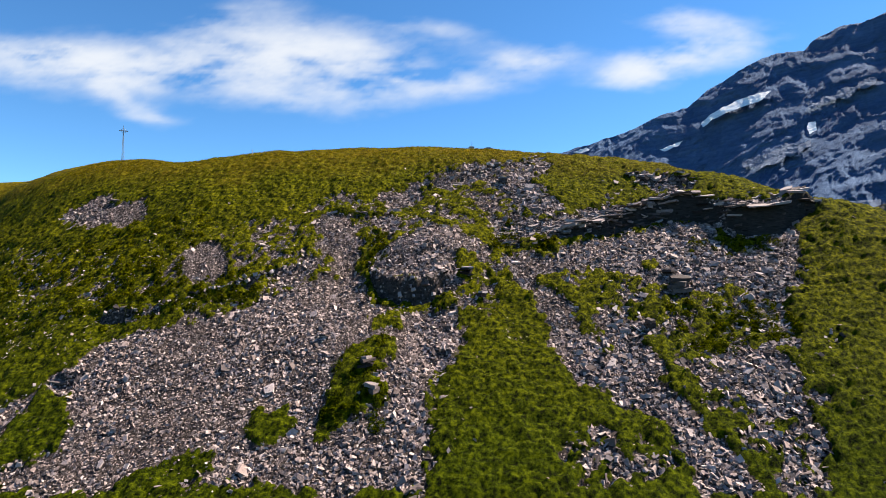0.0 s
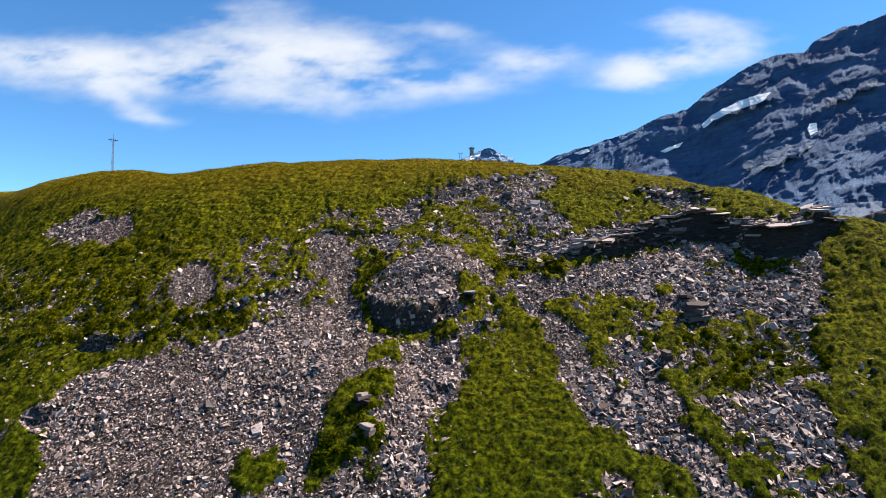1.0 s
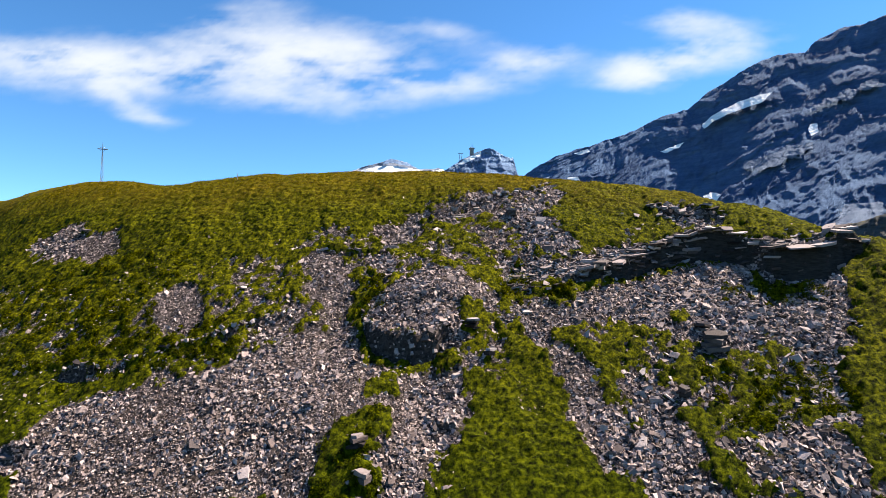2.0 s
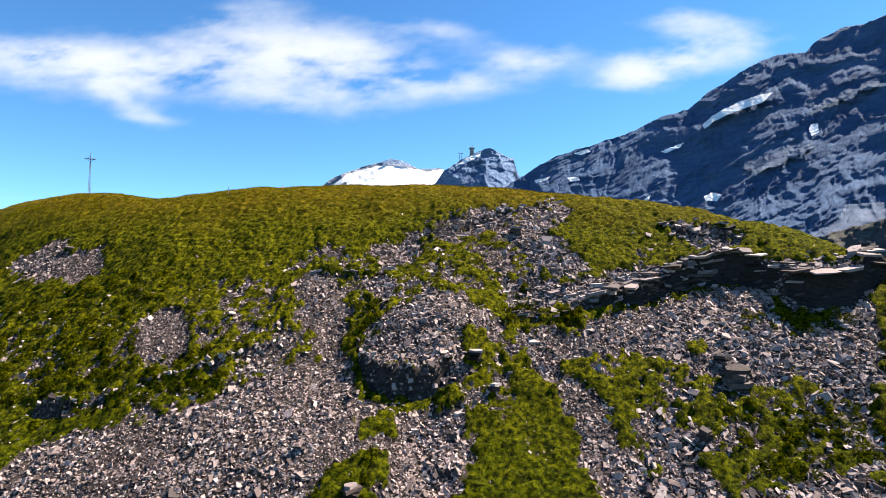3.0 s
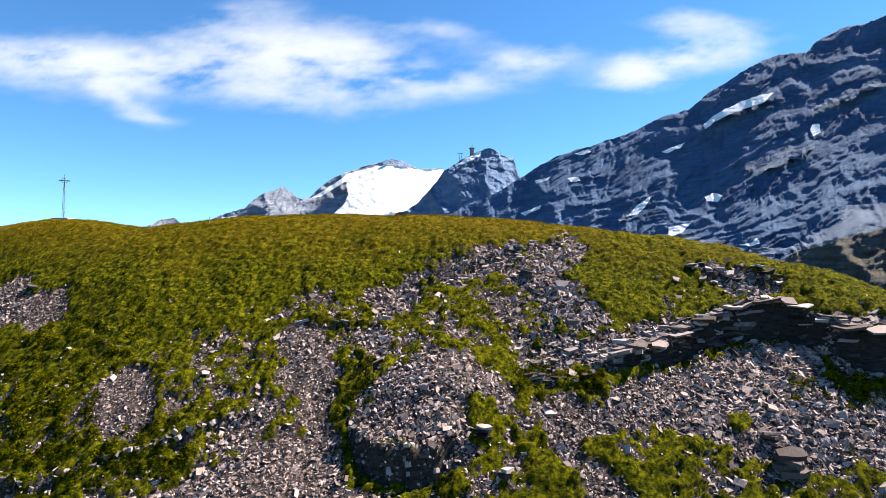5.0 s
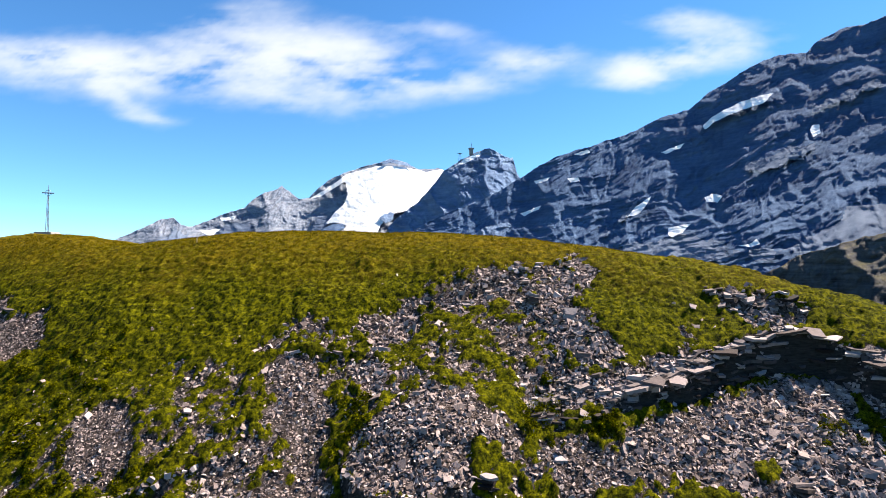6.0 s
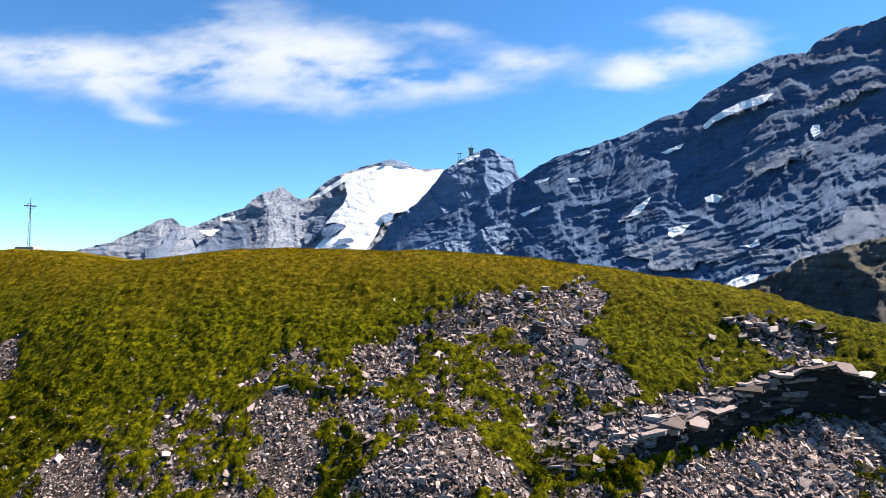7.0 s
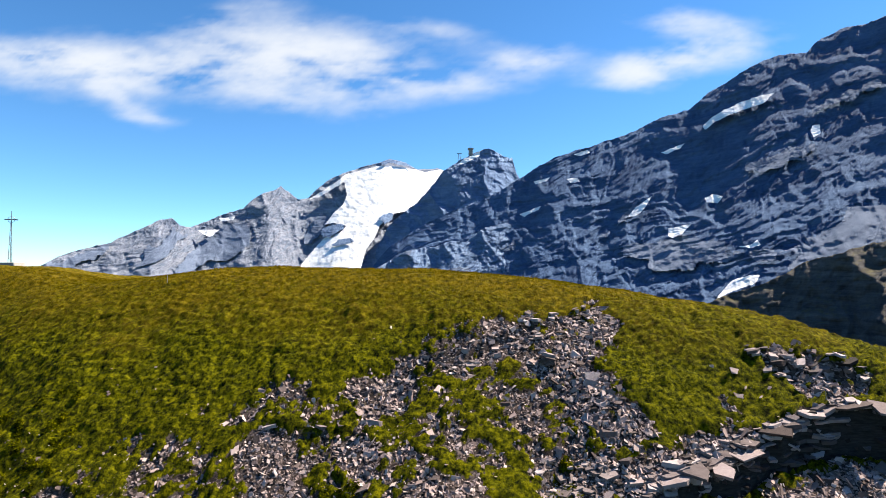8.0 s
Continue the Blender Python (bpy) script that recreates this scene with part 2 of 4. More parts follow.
def make_cloud_material():
    mat, nt, bsdf = shader("cloud_vapour")
    nt.nodes.remove(bsdf)
    e, t, m = nt.nodes.new("ShaderNodeEmission"), nt.nodes.new("ShaderNodeBsdfTransparent"), nt.nodes.new("ShaderNodeMixShader")
    e.inputs["Color"].default_value = (0.93, 0.96, 1.0, 1)
    e.inputs["Strength"].default_value = 0.29
    nt.links.new(attribute(nt, "vapour"), m.inputs[0])
    nt.links.new(t.outputs[0], m.inputs[1])
    nt.links.new(e.outputs[0], m.inputs[2])
    nt.links.new(m.outputs[0], nt.nodes["Material Output"].inputs["Surface"])
    return mat


GROUND = make_ground_material()
STONE = make_stone_material("shale_fragments", island_random)
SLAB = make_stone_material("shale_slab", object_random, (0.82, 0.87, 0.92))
# the same shale with shade put into its colour, for bed faces
SHADED_BED = make_stone_material("shaded_shale_bed", object_random, (0.25, 0.25, 0.26))
GRASS = make_grass_material("grass_blades")
LEAF = make_grass_material("shrub_leaves", 0.85)
# distance haze is put into the next four base colours as blue
ROCK_NEAR = make_mountain_material("hazed_dark_cliff_rock", (0.038, 0.072, 0.148), (0.080, 0.135, 0.245), (0.095, 0.142, 0.24), 0.022, 0.28, 0.92)
ROCK_FAR = make_mountain_material("hazed_grey_limestone", (0.075, 0.125, 0.23), (0.175, 0.25, 0.39), (0.19, 0.255, 0.38), 0.012, 0.2, 0.75)
ROCK_PALE = make_mountain_material("hazed_pale_limestone", (0.095, 0.125, 0.19), (0.22, 0.25, 0.32), (0.235, 0.255, 0.31), 0.010, 0.25, 0.62)
DEBRIS = make_mountain_material("hazed_grey_debris", (0.095, 0.125, 0.195), (0.145, 0.182, 0.26), (0.13, 0.165, 0.24), 0.03, 0.0, 0.6)
ROCK_KNOLL = make_mountain_material("knoll_rock", (0.020, 0.021, 0.025), (0.125, 0.122, 0.126), (0.095, 0.082, 0.028), 0.10, 0.3, 0.74)
SNOW = make_snow_material("old_snow", (0.66, 0.68, 0.72))
CLOUD = make_cloud_material()
STEEL = plain("weathered_steel", (0.16, 0.17, 0.18), 0.5, 0.6)
CONCRETE = plain("rough_concrete", (0.22, 0.21, 0.20), 0.9)

# ---- the hill ----
PATCHES, ISLANDS = [], []


def patch(close, outline):
    """Loose stones within an outline in plan (x, y), with how closely they lie."""
    PATCHES.append((close, outline))


def island(outline):
    """Turf within the stones."""
    ISLANDS.append(outline)


patch(1.00, [(-23.2, 36.5), (-22.0, 38.6), (-18.1, 38.3), (-17.1, 38.6), (-14.5, 38.7), (-12.8, 39.3), (-11.1, 39.8), (-9.7, 40.6), (-7.4, 41.2), (-5.7, 40.2), (-4.8, 38.1), (-3.1, 37.4), (-0.9, 37.8), (0.9, 37.1), (1.1, 35.0), (0.5, 33.9), (-0.8, 33.7), (-1.1, 32.2), (-0.8, 30.2), (-1.0, 27.2), (-22.4, 29.7), (-23.5, 31.1), (-20.4, 31.3), (-22.0, 34.2), (-24.9, 35.9)])
patch(1.00, [(-26.5, 34.8), (-25.2, 35.0), (-24.1, 33.9), (-24.8, 33.6), (-25.2, 33.2)])
island([(-5.5, 34.6), (-3.2, 35.2), (-2.8, 33.4), (-4.1, 32.9), (-2.9, 32.1), (-3.2, 31.3), (-5.4, 30.3), (-6.1, 29.5), (-6.8, 29.9), (-6.1, 31.5), (-6.3, 32.7), (-6.0, 33.6)])
island([(-10.5, 31.5), (-8.7, 31.8), (-7.8, 30.6), (-9.1, 30.0), (-10.0, 30.4)])
island([(-16.3, 29.0), (-14.2, 29.7), (-12.0, 30.0), (-11.3, 29.1), (-12.5, 28.5), (-14.5, 28.2), (-16.3, 28.5)])
island([(-25.1, 33.1), (-24.8, 35.4), (-22.6, 34.8), (-20.4, 31.3), (-23.4, 31.7), (-24.1, 31.9)])
island([(-8.9, 28.3), (-8.0, 28.3), (-7.5, 27.6), (-8.8, 27.7)])
island([(-4.9, 37.2), (-3.1, 37.6), (-2.8, 36.4), (-4.2, 35.8)])
patch(1.00, [(4.7, 41.2), (8.8, 41.6), (13.5, 43.6), (20.4, 44.6), (25.4, 42.0), (24.2, 39.1), (22.7, 37.6), (21.0, 35.8), (20.8, 34.4), (20.5, 35.0), (20.3, 37.2), (18.8, 38.0), (16.8, 38.5), (15.0, 37.9), (13.8, 38.6), (12.5, 39.3), (10.8, 39.8), (8.4, 39.8), (6.9, 39.8), (5.6, 39.0), (4.7, 39.7)])
patch(0.95, [(5.4, 39.3), (6.6, 38.2), (7.9, 37.6), (8.3, 35.9), (9.6, 34.3), (11.7, 34.6), (12.1, 33.2), (12.4, 31.5), (13.0, 30.0), (13.5, 28.7), (13.9, 27.4), (14.2, 26.5), (11.9, 26.6), (11.7, 27.8), (11.9, 29.3), (10.8, 30.4), (9.3, 31.4), (8.1, 32.4), (6.7, 34.1), (6.6, 35.3), (6.0, 37.0)])
patch(0.75, [(10.0, 37.1), (11.0, 35.6), (14.3, 36.1), (14.0, 34.6), (11.6, 34.5), (9.3, 34.7)])
patch(0.72, [(13.2, 33.0), (16.9, 33.7), (19.8, 33.5), (19.1, 30.9), (20.0, 30.5), (18.5, 28.8), (18.0, 27.3), (16.8, 26.3), (15.4, 26.4), (16.2, 28.2), (15.7, 29.2), (16.2, 30.6), (15.1, 31.3), (13.4, 32.3)])
patch(0.80, [(18.4, 35.8), (20.2, 36.5), (20.8, 34.5), (20.3, 33.0), (19.9, 33.4), (19.7, 34.4)])
patch(0.50, [(16.6, 37.9), (18.8, 37.9), (19.4, 36.3), (17.4, 36.0), (16.0, 36.7)])
patch(0.34, [(14.3, 36.1), (16.7, 37.5), (19.0, 36.2), (19.9, 34.2), (17.9, 33.7), (14.5, 34.2)])
patch(0.48, [(6.2, 29.8), (8.1, 30.3), (9.2, 29.1), (11.0, 28.8), (11.2, 27.8), (8.2, 27.0), (6.2, 27.3), (5.5, 28.8)])
patch(0.40, [(9.3, 38.4), (11.6, 38.7), (13.5, 37.7), (13.3, 36.1), (10.4, 37.0)])
patch(1.00, [(-3.8, 42.9), (-2.5, 43.4), (0.3, 43.7), (2.0, 43.1), (3.3, 41.8), (3.5, 40.6), (2.5, 39.9), (1.8, 39.0), (1.2, 38.8), (-0.3, 38.8), (-2.8, 38.8), (-4.0, 39.4), (-4.9, 41.2), (-4.7, 42.2)])
island([(0.7, 41.1), (2.2, 41.2), (2.8, 40.4), (3.4, 39.8), (2.1, 39.3), (0.7, 39.7)])
patch(0.95, [(-10.2, 46.4), (-8.8, 46.7), (-7.2, 46.4), (-6.2, 43.6), (-6.8, 42.7), (-6.4, 42.0), (-5.6, 39.7), (-4.5, 38.7), (-2.7, 37.8), (-5.4, 36.9), (-7.2, 40.0), (-7.4, 42.1), (-8.7, 43.2), (-9.7, 44.6)])
patch(1.00, [(-20.5, 44.6), (-19.1, 45.4), (-17.3, 44.6), (-15.6, 42.1), (-16.0, 41.3), (-18.1, 41.5), (-19.6, 42.8)])
patch(1.00, [(-37.2, 56.1), (-35.1, 56.2), (-34.2, 57.0), (-32.3, 55.6), (-30.6, 53.5), (-28.2, 53.4), (-26.6, 51.3), (-27.6, 50.5), (-31.4, 51.8), (-36.1, 54.7)])
patch(0.72, [(-12.8, 41.5), (-9.9, 42.8), (-8.1, 40.3), (-11.7, 40.4)])
patch(0.45, [(-17.9, 47.7), (-11.0, 46.5), (-9.3, 43.1), (-11.6, 41.9), (-15.7, 43.5)])
patch(0.30, [(-31.0, 48.1), (-21.7, 45.5), (-18.2, 41.2), (-16.7, 38.5), (-21.1, 39.4), (-27.1, 43.2)])
patch(0.60, [(-18.1, 40.1), (-14.2, 40.2), (-13.1, 38.5), (-17.0, 38.5)])
patch(0.50, [(-4.2, 36.7), (-2.7, 38.0), (-2.0, 36.7), (-3.5, 35.0)])
patch(0.85, [(-5.2, 48.6), (-3.2, 49.0), (-1.9, 49.6), (-1.4, 48.5), (-3.0, 47.1), (-4.6, 46.8)])
patch(0.55, [(-9.9, 48.9), (-5.8, 48.3), (-4.6, 46.8), (-7.4, 46.7), (-9.5, 47.5)])
patch(0.85, [(-5.5, 46.6), (-1.7, 45.4), (-1.3, 44.6), (-4.6, 44.6), (-6.0, 45.9)])
patch(0.62, [(-11.6, 44.7), (-9.2, 44.4), (-6.8, 44.1), (-5.5, 43.2), (-5.7, 41.3), (-10.5, 41.8)])
patch(0.72, [(-2.9, 49.8), (-1.2, 50.7), (1.2, 50.6), (2.0, 51.4), (3.7, 50.8), (6.0, 51.4), (9.1, 52.3), (9.5, 50.9), (8.4, 48.4), (8.3, 46.9), (8.9, 45.7), (9.4, 44.5), (7.6, 44.5), (6.2, 46.0), (5.3, 47.4), (4.5, 48.6), (2.9, 49.5), (0.1, 48.7), (-1.9, 48.8)])
patch(0.55, [(2.1, 48.6), (5.3, 47.4), (7.6, 44.5), (8.5, 43.6), (5.6, 43.3), (3.7, 43.5), (2.5, 45.2)])
patch(0.90, [(3.6, 44.5), (5.9, 44.3), (8.8, 44.5), (11.7, 44.5), (11.3, 43.6), (8.2, 42.7), (6.4, 42.9), (5.4, 42.3), (4.4, 42.5)])
patch(0.72, [(10.2, 44.2), (13.6, 45.4), (16.7, 45.5), (18.4, 45.9), (19.7, 45.1), (18.1, 45.3), (15.5, 45.0), (12.9, 43.9), (10.8, 43.6)])
patch(0.60, [(16.8, 48.7), (19.0, 48.4), (18.6, 46.7), (20.6, 47.2), (19.8, 45.6), (17.9, 46.0), (16.7, 47.2)])
patch(0.40, [(13.4, 47.1), (14.5, 46.7), (14.3, 44.9), (13.2, 45.2)])
patch(0.55, [(22.1, 43.1), (25.9, 43.1), (25.3, 42.0), (22.2, 42.2)])
patch(1.00, [(11.2, 41.7), (14.2, 43.2), (17.9, 44.4), (19.3, 42.6), (19.6, 40.8), (22.7, 40.7), (24.1, 40.0), (20.9, 35.9), (20.0, 37.0), (19.0, 38.0), (17.3, 37.6), (16.0, 38.4), (13.8, 38.9), (12.0, 39.7)])
island([(20.6, 43.5), (20.7, 42.0), (23.2, 41.4), (21.8, 40.3), (19.8, 40.7), (19.7, 41.8)])
island([(13.8, 40.2), (15.0, 40.1), (14.9, 39.2), (13.7, 39.3)])
island([(5.5, 43.0), (7.2, 42.9), (8.2, 42.4), (7.0, 42.1), (5.7, 42.1)])

patch(0.36, [(-18.2, 45.9), (-14.5, 48.0), (-9.1, 48.0), (-3.7, 49.7), (-0.8, 51.2), (9.2, 52.3), (8.0, 45.2), (3.8, 43.3), (0.3, 43.9), (-4.8, 42.6), (-5.6, 41.4), (-7.1, 39.3), (-12.0, 39.5), (-15.9, 41.9)])
patch(0.36, [(8.3, 39.4), (15.5, 38.0), (20.5, 34.1), (16.4, 26.8), (14.2, 26.9), (13.6, 32.7), (10.0, 34.7)])
patch(0.5, [(0.3, 41.2), (3.6, 41.9), (5.4, 40.8), (3.1, 37.2), (1.4, 37.4), (0.3, 38.9)])
patch(0.30, [(-42.1, 54.9), (-30.7, 49.3), (-18.9, 41.5), (-17.3, 39.0), (-22.1, 38.8), (-30.4, 43.0), (-35.2, 46.1)])

# Swells and hollows of the hill: height, centre, radii.
SWELLS = [(1.0, -0.8, 42.0, 3.4, 2.8), (-0.6, -6.6, 41.5, 1.8, 2.8), (0.5, -18.8, 43.4, 5.0, 2.2), (-0.5, -2.5, 48.5, 2.6, 1.8), (-0.4, 16.5, 48.2, 4.0, 2.2),
          (0.5, -4.5, 33.4, 3.0, 3.0), (0.35, 8.0, 47.0, 2.0, 2.0), (-0.5, 17.0, 35.6, 3.0, 2.5), (0.35, -21.0, 51.3, 4.0, 3.0), (-0.8, 27.5, 45.4, 2.8, 1.8)]
# Rock steps: drop in metres, share of it below the old slope, how far the bank below reaches, beds, length over which the step grows, edge line in plan.
STEPS = {}
STEPS["great_ledge"] = (2.1, 0.95, 2.8, 9, 8.5, [(8.6, 43.2), (10.6, 43.6), (12.4, 43.9), (14.4, 44.7), (16.6, 45.4), (18.6, 45.5), (20.0, 45.0), (20.9, 44.3), (21.4, 43.6)])
STEPS["end_block"] = (2.0, 0.45, 2.4, 6, 0.8, [(20.8, 43.2), (21.6, 42.3), (23.4, 42.0), (25.6, 42.2), (27.6, 42.6)])
STEPS["bowl_rim"] = (1.55, 0.5, 1.8, 7, 1.2, [(-5.5, 42.2), (-5.1, 40.8), (-4.4, 39.7), (-3.2, 39.0), (-1.8, 38.6), (-0.6, 38.8), (0.4, 39.4)])
STEPS["left_bank"] = (0.8, 0.5, 2.2, 4, 1.5, [(-24.2, 40.6), (-21.0, 40.0), (-18.0, 40.3), (-15.6, 40.5), (-13.6, 41.2), (-11.2, 42.0), (-9.2, 42.2)])
STEPS["knob_edge"] = (0.8, 0.6, 2.0, 4, 1.0, [(15.4, 48.5), (17.0, 47.9), (18.8, 47.4), (20.6, 46.9)])
STEPS["crown_edge"] = (0.5, 0.5, 2.0, 3, 1.0, [(0.2, 49.4), (2.2, 50.2), (4.0, 50.8), (6.2, 51.2), (8.6, 52.0)])
STEPS["low_notch"] = (0.9, 0.6, 2.0, 3, 1.0, [(-1.3, 34.7), (-0.5, 34.3), (0.5, 34.9)])
STEPS["left_notch"] = (0.8, 0.6, 2.0, 3, 1.0, [(-24.5, 36.6), (-23.2, 35.9), (-22.1, 36.4)])
STEPS["mid_rim"] = (1.1, 0.6, 2.0, 4, 1.0, [(3.6, 43.4), (4.6, 42.4), (6.0, 42.2), (7.4, 42.4), (8.7, 42.9)])
STEPS["chute_edge"] = (0.5, 0.6, 1.5, 2, 0.8, [(-9.6, 46.6), (-8.0, 46.9), (-6.4, 46.8), (-4.6, 46.4)])
STEPS["high_nook"] = (0.7, 0.6, 1.2, 2, 0.6, [(-32.6, 54.6), (-31.6, 54.2), (-30.6, 54.3)])


def hill_form(x, y):
    """The bare shape of the hill: a steep face running into a rounded top, with a second top at the far end."""
    x, y = np.clip(x, -56, 48), np.clip(y, 16, 92)
    u, v, w = x / 20, (y - 42) / 10, (y - 58) / 10
    face = 13.475 + 1.48 * u + 8.353 * v - 0.244 * u * u + 0.31 * u * v + 0.309 * v * v + 0.739 * u ** 3 + 0.191 * u * u * v
    top = 24.789 - 1.389 * u - 1.64 * u * u - 0.358 * w - 0.089 * w * w - 0.455 * u ** 3
    top = top + 1.194 * np.exp(-((x + 38) / 10) ** 2 - ((y - 69) / 9) ** 2) - 0.858 * np.exp(-((x + 26) / 7) ** 2 - ((y - 64) / 9) ** 2)
    k = 1.349
    z = -k * np.logaddexp(-face / k, -top / k)
    for lift, cx, cy, rx, ry in SWELLS:
        z = z + lift * np.exp(-((x - cx) / rx) ** 2 - ((y - cy) / ry) ** 2)
    return z


def scree_cover(x, y):
    wx = x + 0.8 * fractal(x * 0.7, y * 0.7, 3.1, 5, 11, 0.65)
    wy = y + 0.8 * fractal(x * 0.7, y * 0.7, 8.7, 5, 23, 0.65)
    cover = np.zeros(x.shape)
    for close, outline in PATCHES:
        cover = np.maximum(cover, close * step(-0.9, 0.6, inside_by(outline, wx, wy)))
    for outline in ISLANDS:
        cover = np.minimum(cover, 1 - 0.95 * step(-0.4, 0.3, inside_by(outline, wx, wy)))
    ragged = 0.65 * fractal(x * 0.75, y * 0.95, 1.7, 5, 41, 0.7) + 0.55 * fractal(x * 2.1, y * 2.9, 3.3, 3, 43, 0.6)
    cover = step(0.27, 0.70, cover + 1.05 * ragged * step(0.0, 0.25, cover) * (1 - 0.40 * step(0.85, 1.0, cover)))
    stray = step(0.26, 0.6, fractal(x * 0.45, y * 0.45, 4.2, 5, 47, 0.65)) * (1 - step(45, 49, y)) * (1 - step(24, 27, x))
    return np.clip(np.maximum(cover, 0.4 * stray), 0, 1)


def step_edge(drop, line, x):
    """y of a step's ragged edge at x, and how far x lies within its ends."""
    ye, inner = edge_profile(line, x)
    return ye + 0.35 * fractal(x * 0.9, x * 0.0 + drop * 7, 0.0, 3, 5), inner


def broken(drop, x):
    """Low steps come and go along their edge."""
    gaps = step(-0.05, 0.35, fractal(x * 0.45, x * 0.0 + drop * 3, 0.0, 3, 15))
    return 1.0 if drop > 1.5 else 0.2 + 0.8 * gaps


def rock_steps(x, y):
    """How far the rock steps lower or lift the ground."""
    dz = np.zeros(x.shape)
    for drop, low, reach, beds, grow, line in STEPS.values():
        ye, inner = step_edge(drop, line, x)
        ends = step(-0.3, 1.0, inner) * (0.22 + 0.78 * step(0.0, grow, x - line[0][0])) * broken(drop, x)
        d = ye - y
        below = np.where(d > 0, np.exp(-np.clip(d, 0, 99) / reach), 0.0) * step(0.0, 0.22, d)
        above = np.where(d <= 0, np.exp(-np.clip(-d, 0, 99) / (reach * 0.7)), 0.0)
        lip = np.where(d > 0, 1 - step(0.0, 0.22, d), 1.0)
        dz = dz + ends * drop * (-low * below + (1 - low) * np.where(d <= 0, above, lip * (d < 0.22)))
    return dz


def rock_faces(x, y, least, full):
    """Where the rock of the steps between two heights shows, 0..1."""
    bare = np.zeros(x.shape)
    for drop, low, reach, beds, grow, line in STEPS.values():
        ye, inner = step_edge(drop, line, x)
        d = ye - y
        bare = np.maximum(bare, step(least, full, drop) * step(0.4, 0.9, broken(drop, x)) * step(-0.2, 0.6, inner) * step(-0.15, 0.0, d) * (1 - step(0.25, 0.5, d)))
    return bare


def ground_height(x, y, cover):
    z = hill_form(x, y)
    near = 1 - step(0, 60, np.maximum(np.maximum(np.abs(x + 3) - 45, 0), np.maximum(np.abs(y - 48) - 27, 0)))
    turf = 1 - np.clip(cover * 1.4, 0, 1)
    z = z + near * (0.32 * fractal(x * 0.22, y * 0.22, 0, 3, 3) + rock_steps(x, y))
    wx = x + 0.25 * fractal(x * 0.9, y * 0.9, 0, 2, 51)
    wy = y + 0.25 * fractal(x * 0.9, y * 0.9, 7, 2, 53)
    tussocks = smooth_noise(wx * 1.7, wy * 2.9, 4.0, 71)
    small = np.abs(smooth_noise(wx * 2.6, wy * 3.8, 2.0, 77))
    calm = 1 - 0.75 * step(21.5, 24.2, z)
    # cushions of turf, with bare creases between them
    rise = 0.55 + 0.6 * step(-0.4, 0.4, fractal(x * 0.4, y * 0.6, 3.0, 3, 65))
    z = z + near * turf * calm * rise * (0.20 * clumps(wx / 0.62, wy / 0.40, 61) + 0.13 * clumps(wx / 0.34, wy / 0.25, 67))
    z = z + near * turf * calm * (0.12 * tussocks + 0.08 * small + 0.05 * smooth_noise(x * 4.5, y * 6, 0, 83))
    z = z + near * (1 - turf) * (0.13 * fractal(x * 1.6, y * 1.6, 0, 4, 91))
    # the land round the hill falls away to a valley
    out = np.maximum(np.maximum(np.abs(x + 4) - 48, 0), np.maximum(np.maximum(18 - y, y - 88), 0))
    return z - 90 * step(0, 260, out) + 6 * step(60, 300, out) * fractal(x * 0.01, y * 0.01, 0, 3, 7)


def spread(a, b, fine, far):
    """Even steps between a and b, then ever longer ones out to far on both sides."""
    core = np.arange(a, b, fine)
    out, d = [], 0.5
    while d < far:
        out.append(d)
        d *= 1.22
    out = np.array(out)
    return np.concatenate([(a - out)[::-1], core, core[-1] + out])


GX = spread(-48.0, 38.0, 0.135, 4600)
GY = spread(23.0, 58.0, 0.092, 4600)
GY = np.sort(np.concatenate([GY[(GY < 58)], np.arange(58.1, 78, 0.3), GY[GY > 78]]))
GXX, GYY = np.meshgrid(GX, GY)
# the tall faces that get the shade-darkened rock colour
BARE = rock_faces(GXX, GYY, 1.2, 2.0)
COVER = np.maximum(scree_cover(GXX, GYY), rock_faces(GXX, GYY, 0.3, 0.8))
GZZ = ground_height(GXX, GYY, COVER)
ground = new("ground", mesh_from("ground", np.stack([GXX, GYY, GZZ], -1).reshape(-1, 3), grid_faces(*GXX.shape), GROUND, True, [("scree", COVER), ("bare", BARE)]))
tagged(ground, "grassy alpine hillside with bare stony soil and low humps", "ground", kind="structure")


def sample(field, x, y):
    """Reads a field of the ground between its points."""
    i = np.clip(np.searchsorted(GX, x) - 1, 0, len(GX) - 2)
    j = np.clip(np.searchsorted(GY, y) - 1, 0, len(GY) - 2)
    u = (x - GX[i]) / (GX[i + 1] - GX[i])
    v = (y - GY[j]) / (GY[j + 1] - GY[j])
    return (field[j, i] * (1 - u) + field[j, i + 1] * u) * (1 - v) + (field[j + 1, i] * (1 - u) + field[j + 1, i + 1] * u) * v


def slope_frame(x, y):
    """Unit vectors of the ground: across, up the slope, and out of it."""
    e = 0.4
    gx = (sample(GZZ, x + e, y) - sample(GZZ, x - e, y)) / (2 * e)
    gy = (sample(GZZ, x, y + e) - sample(GZZ, x, y - e)) / (2 * e)
    gx, gy = np.clip(gx, -1.5, 1.5), np.clip(gy, -1.5, 1.5)
    n = np.stack([-gx, -gy, np.ones_like(gx)], -1)
    n /= np.linalg.norm(n, axis=1, keepdims=True)
    return n


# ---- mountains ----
VIEWPOINT = np.array((-0.5, 18.0, 24.5))   # the camera's end position; azimuths and elevations below are fitted to its view


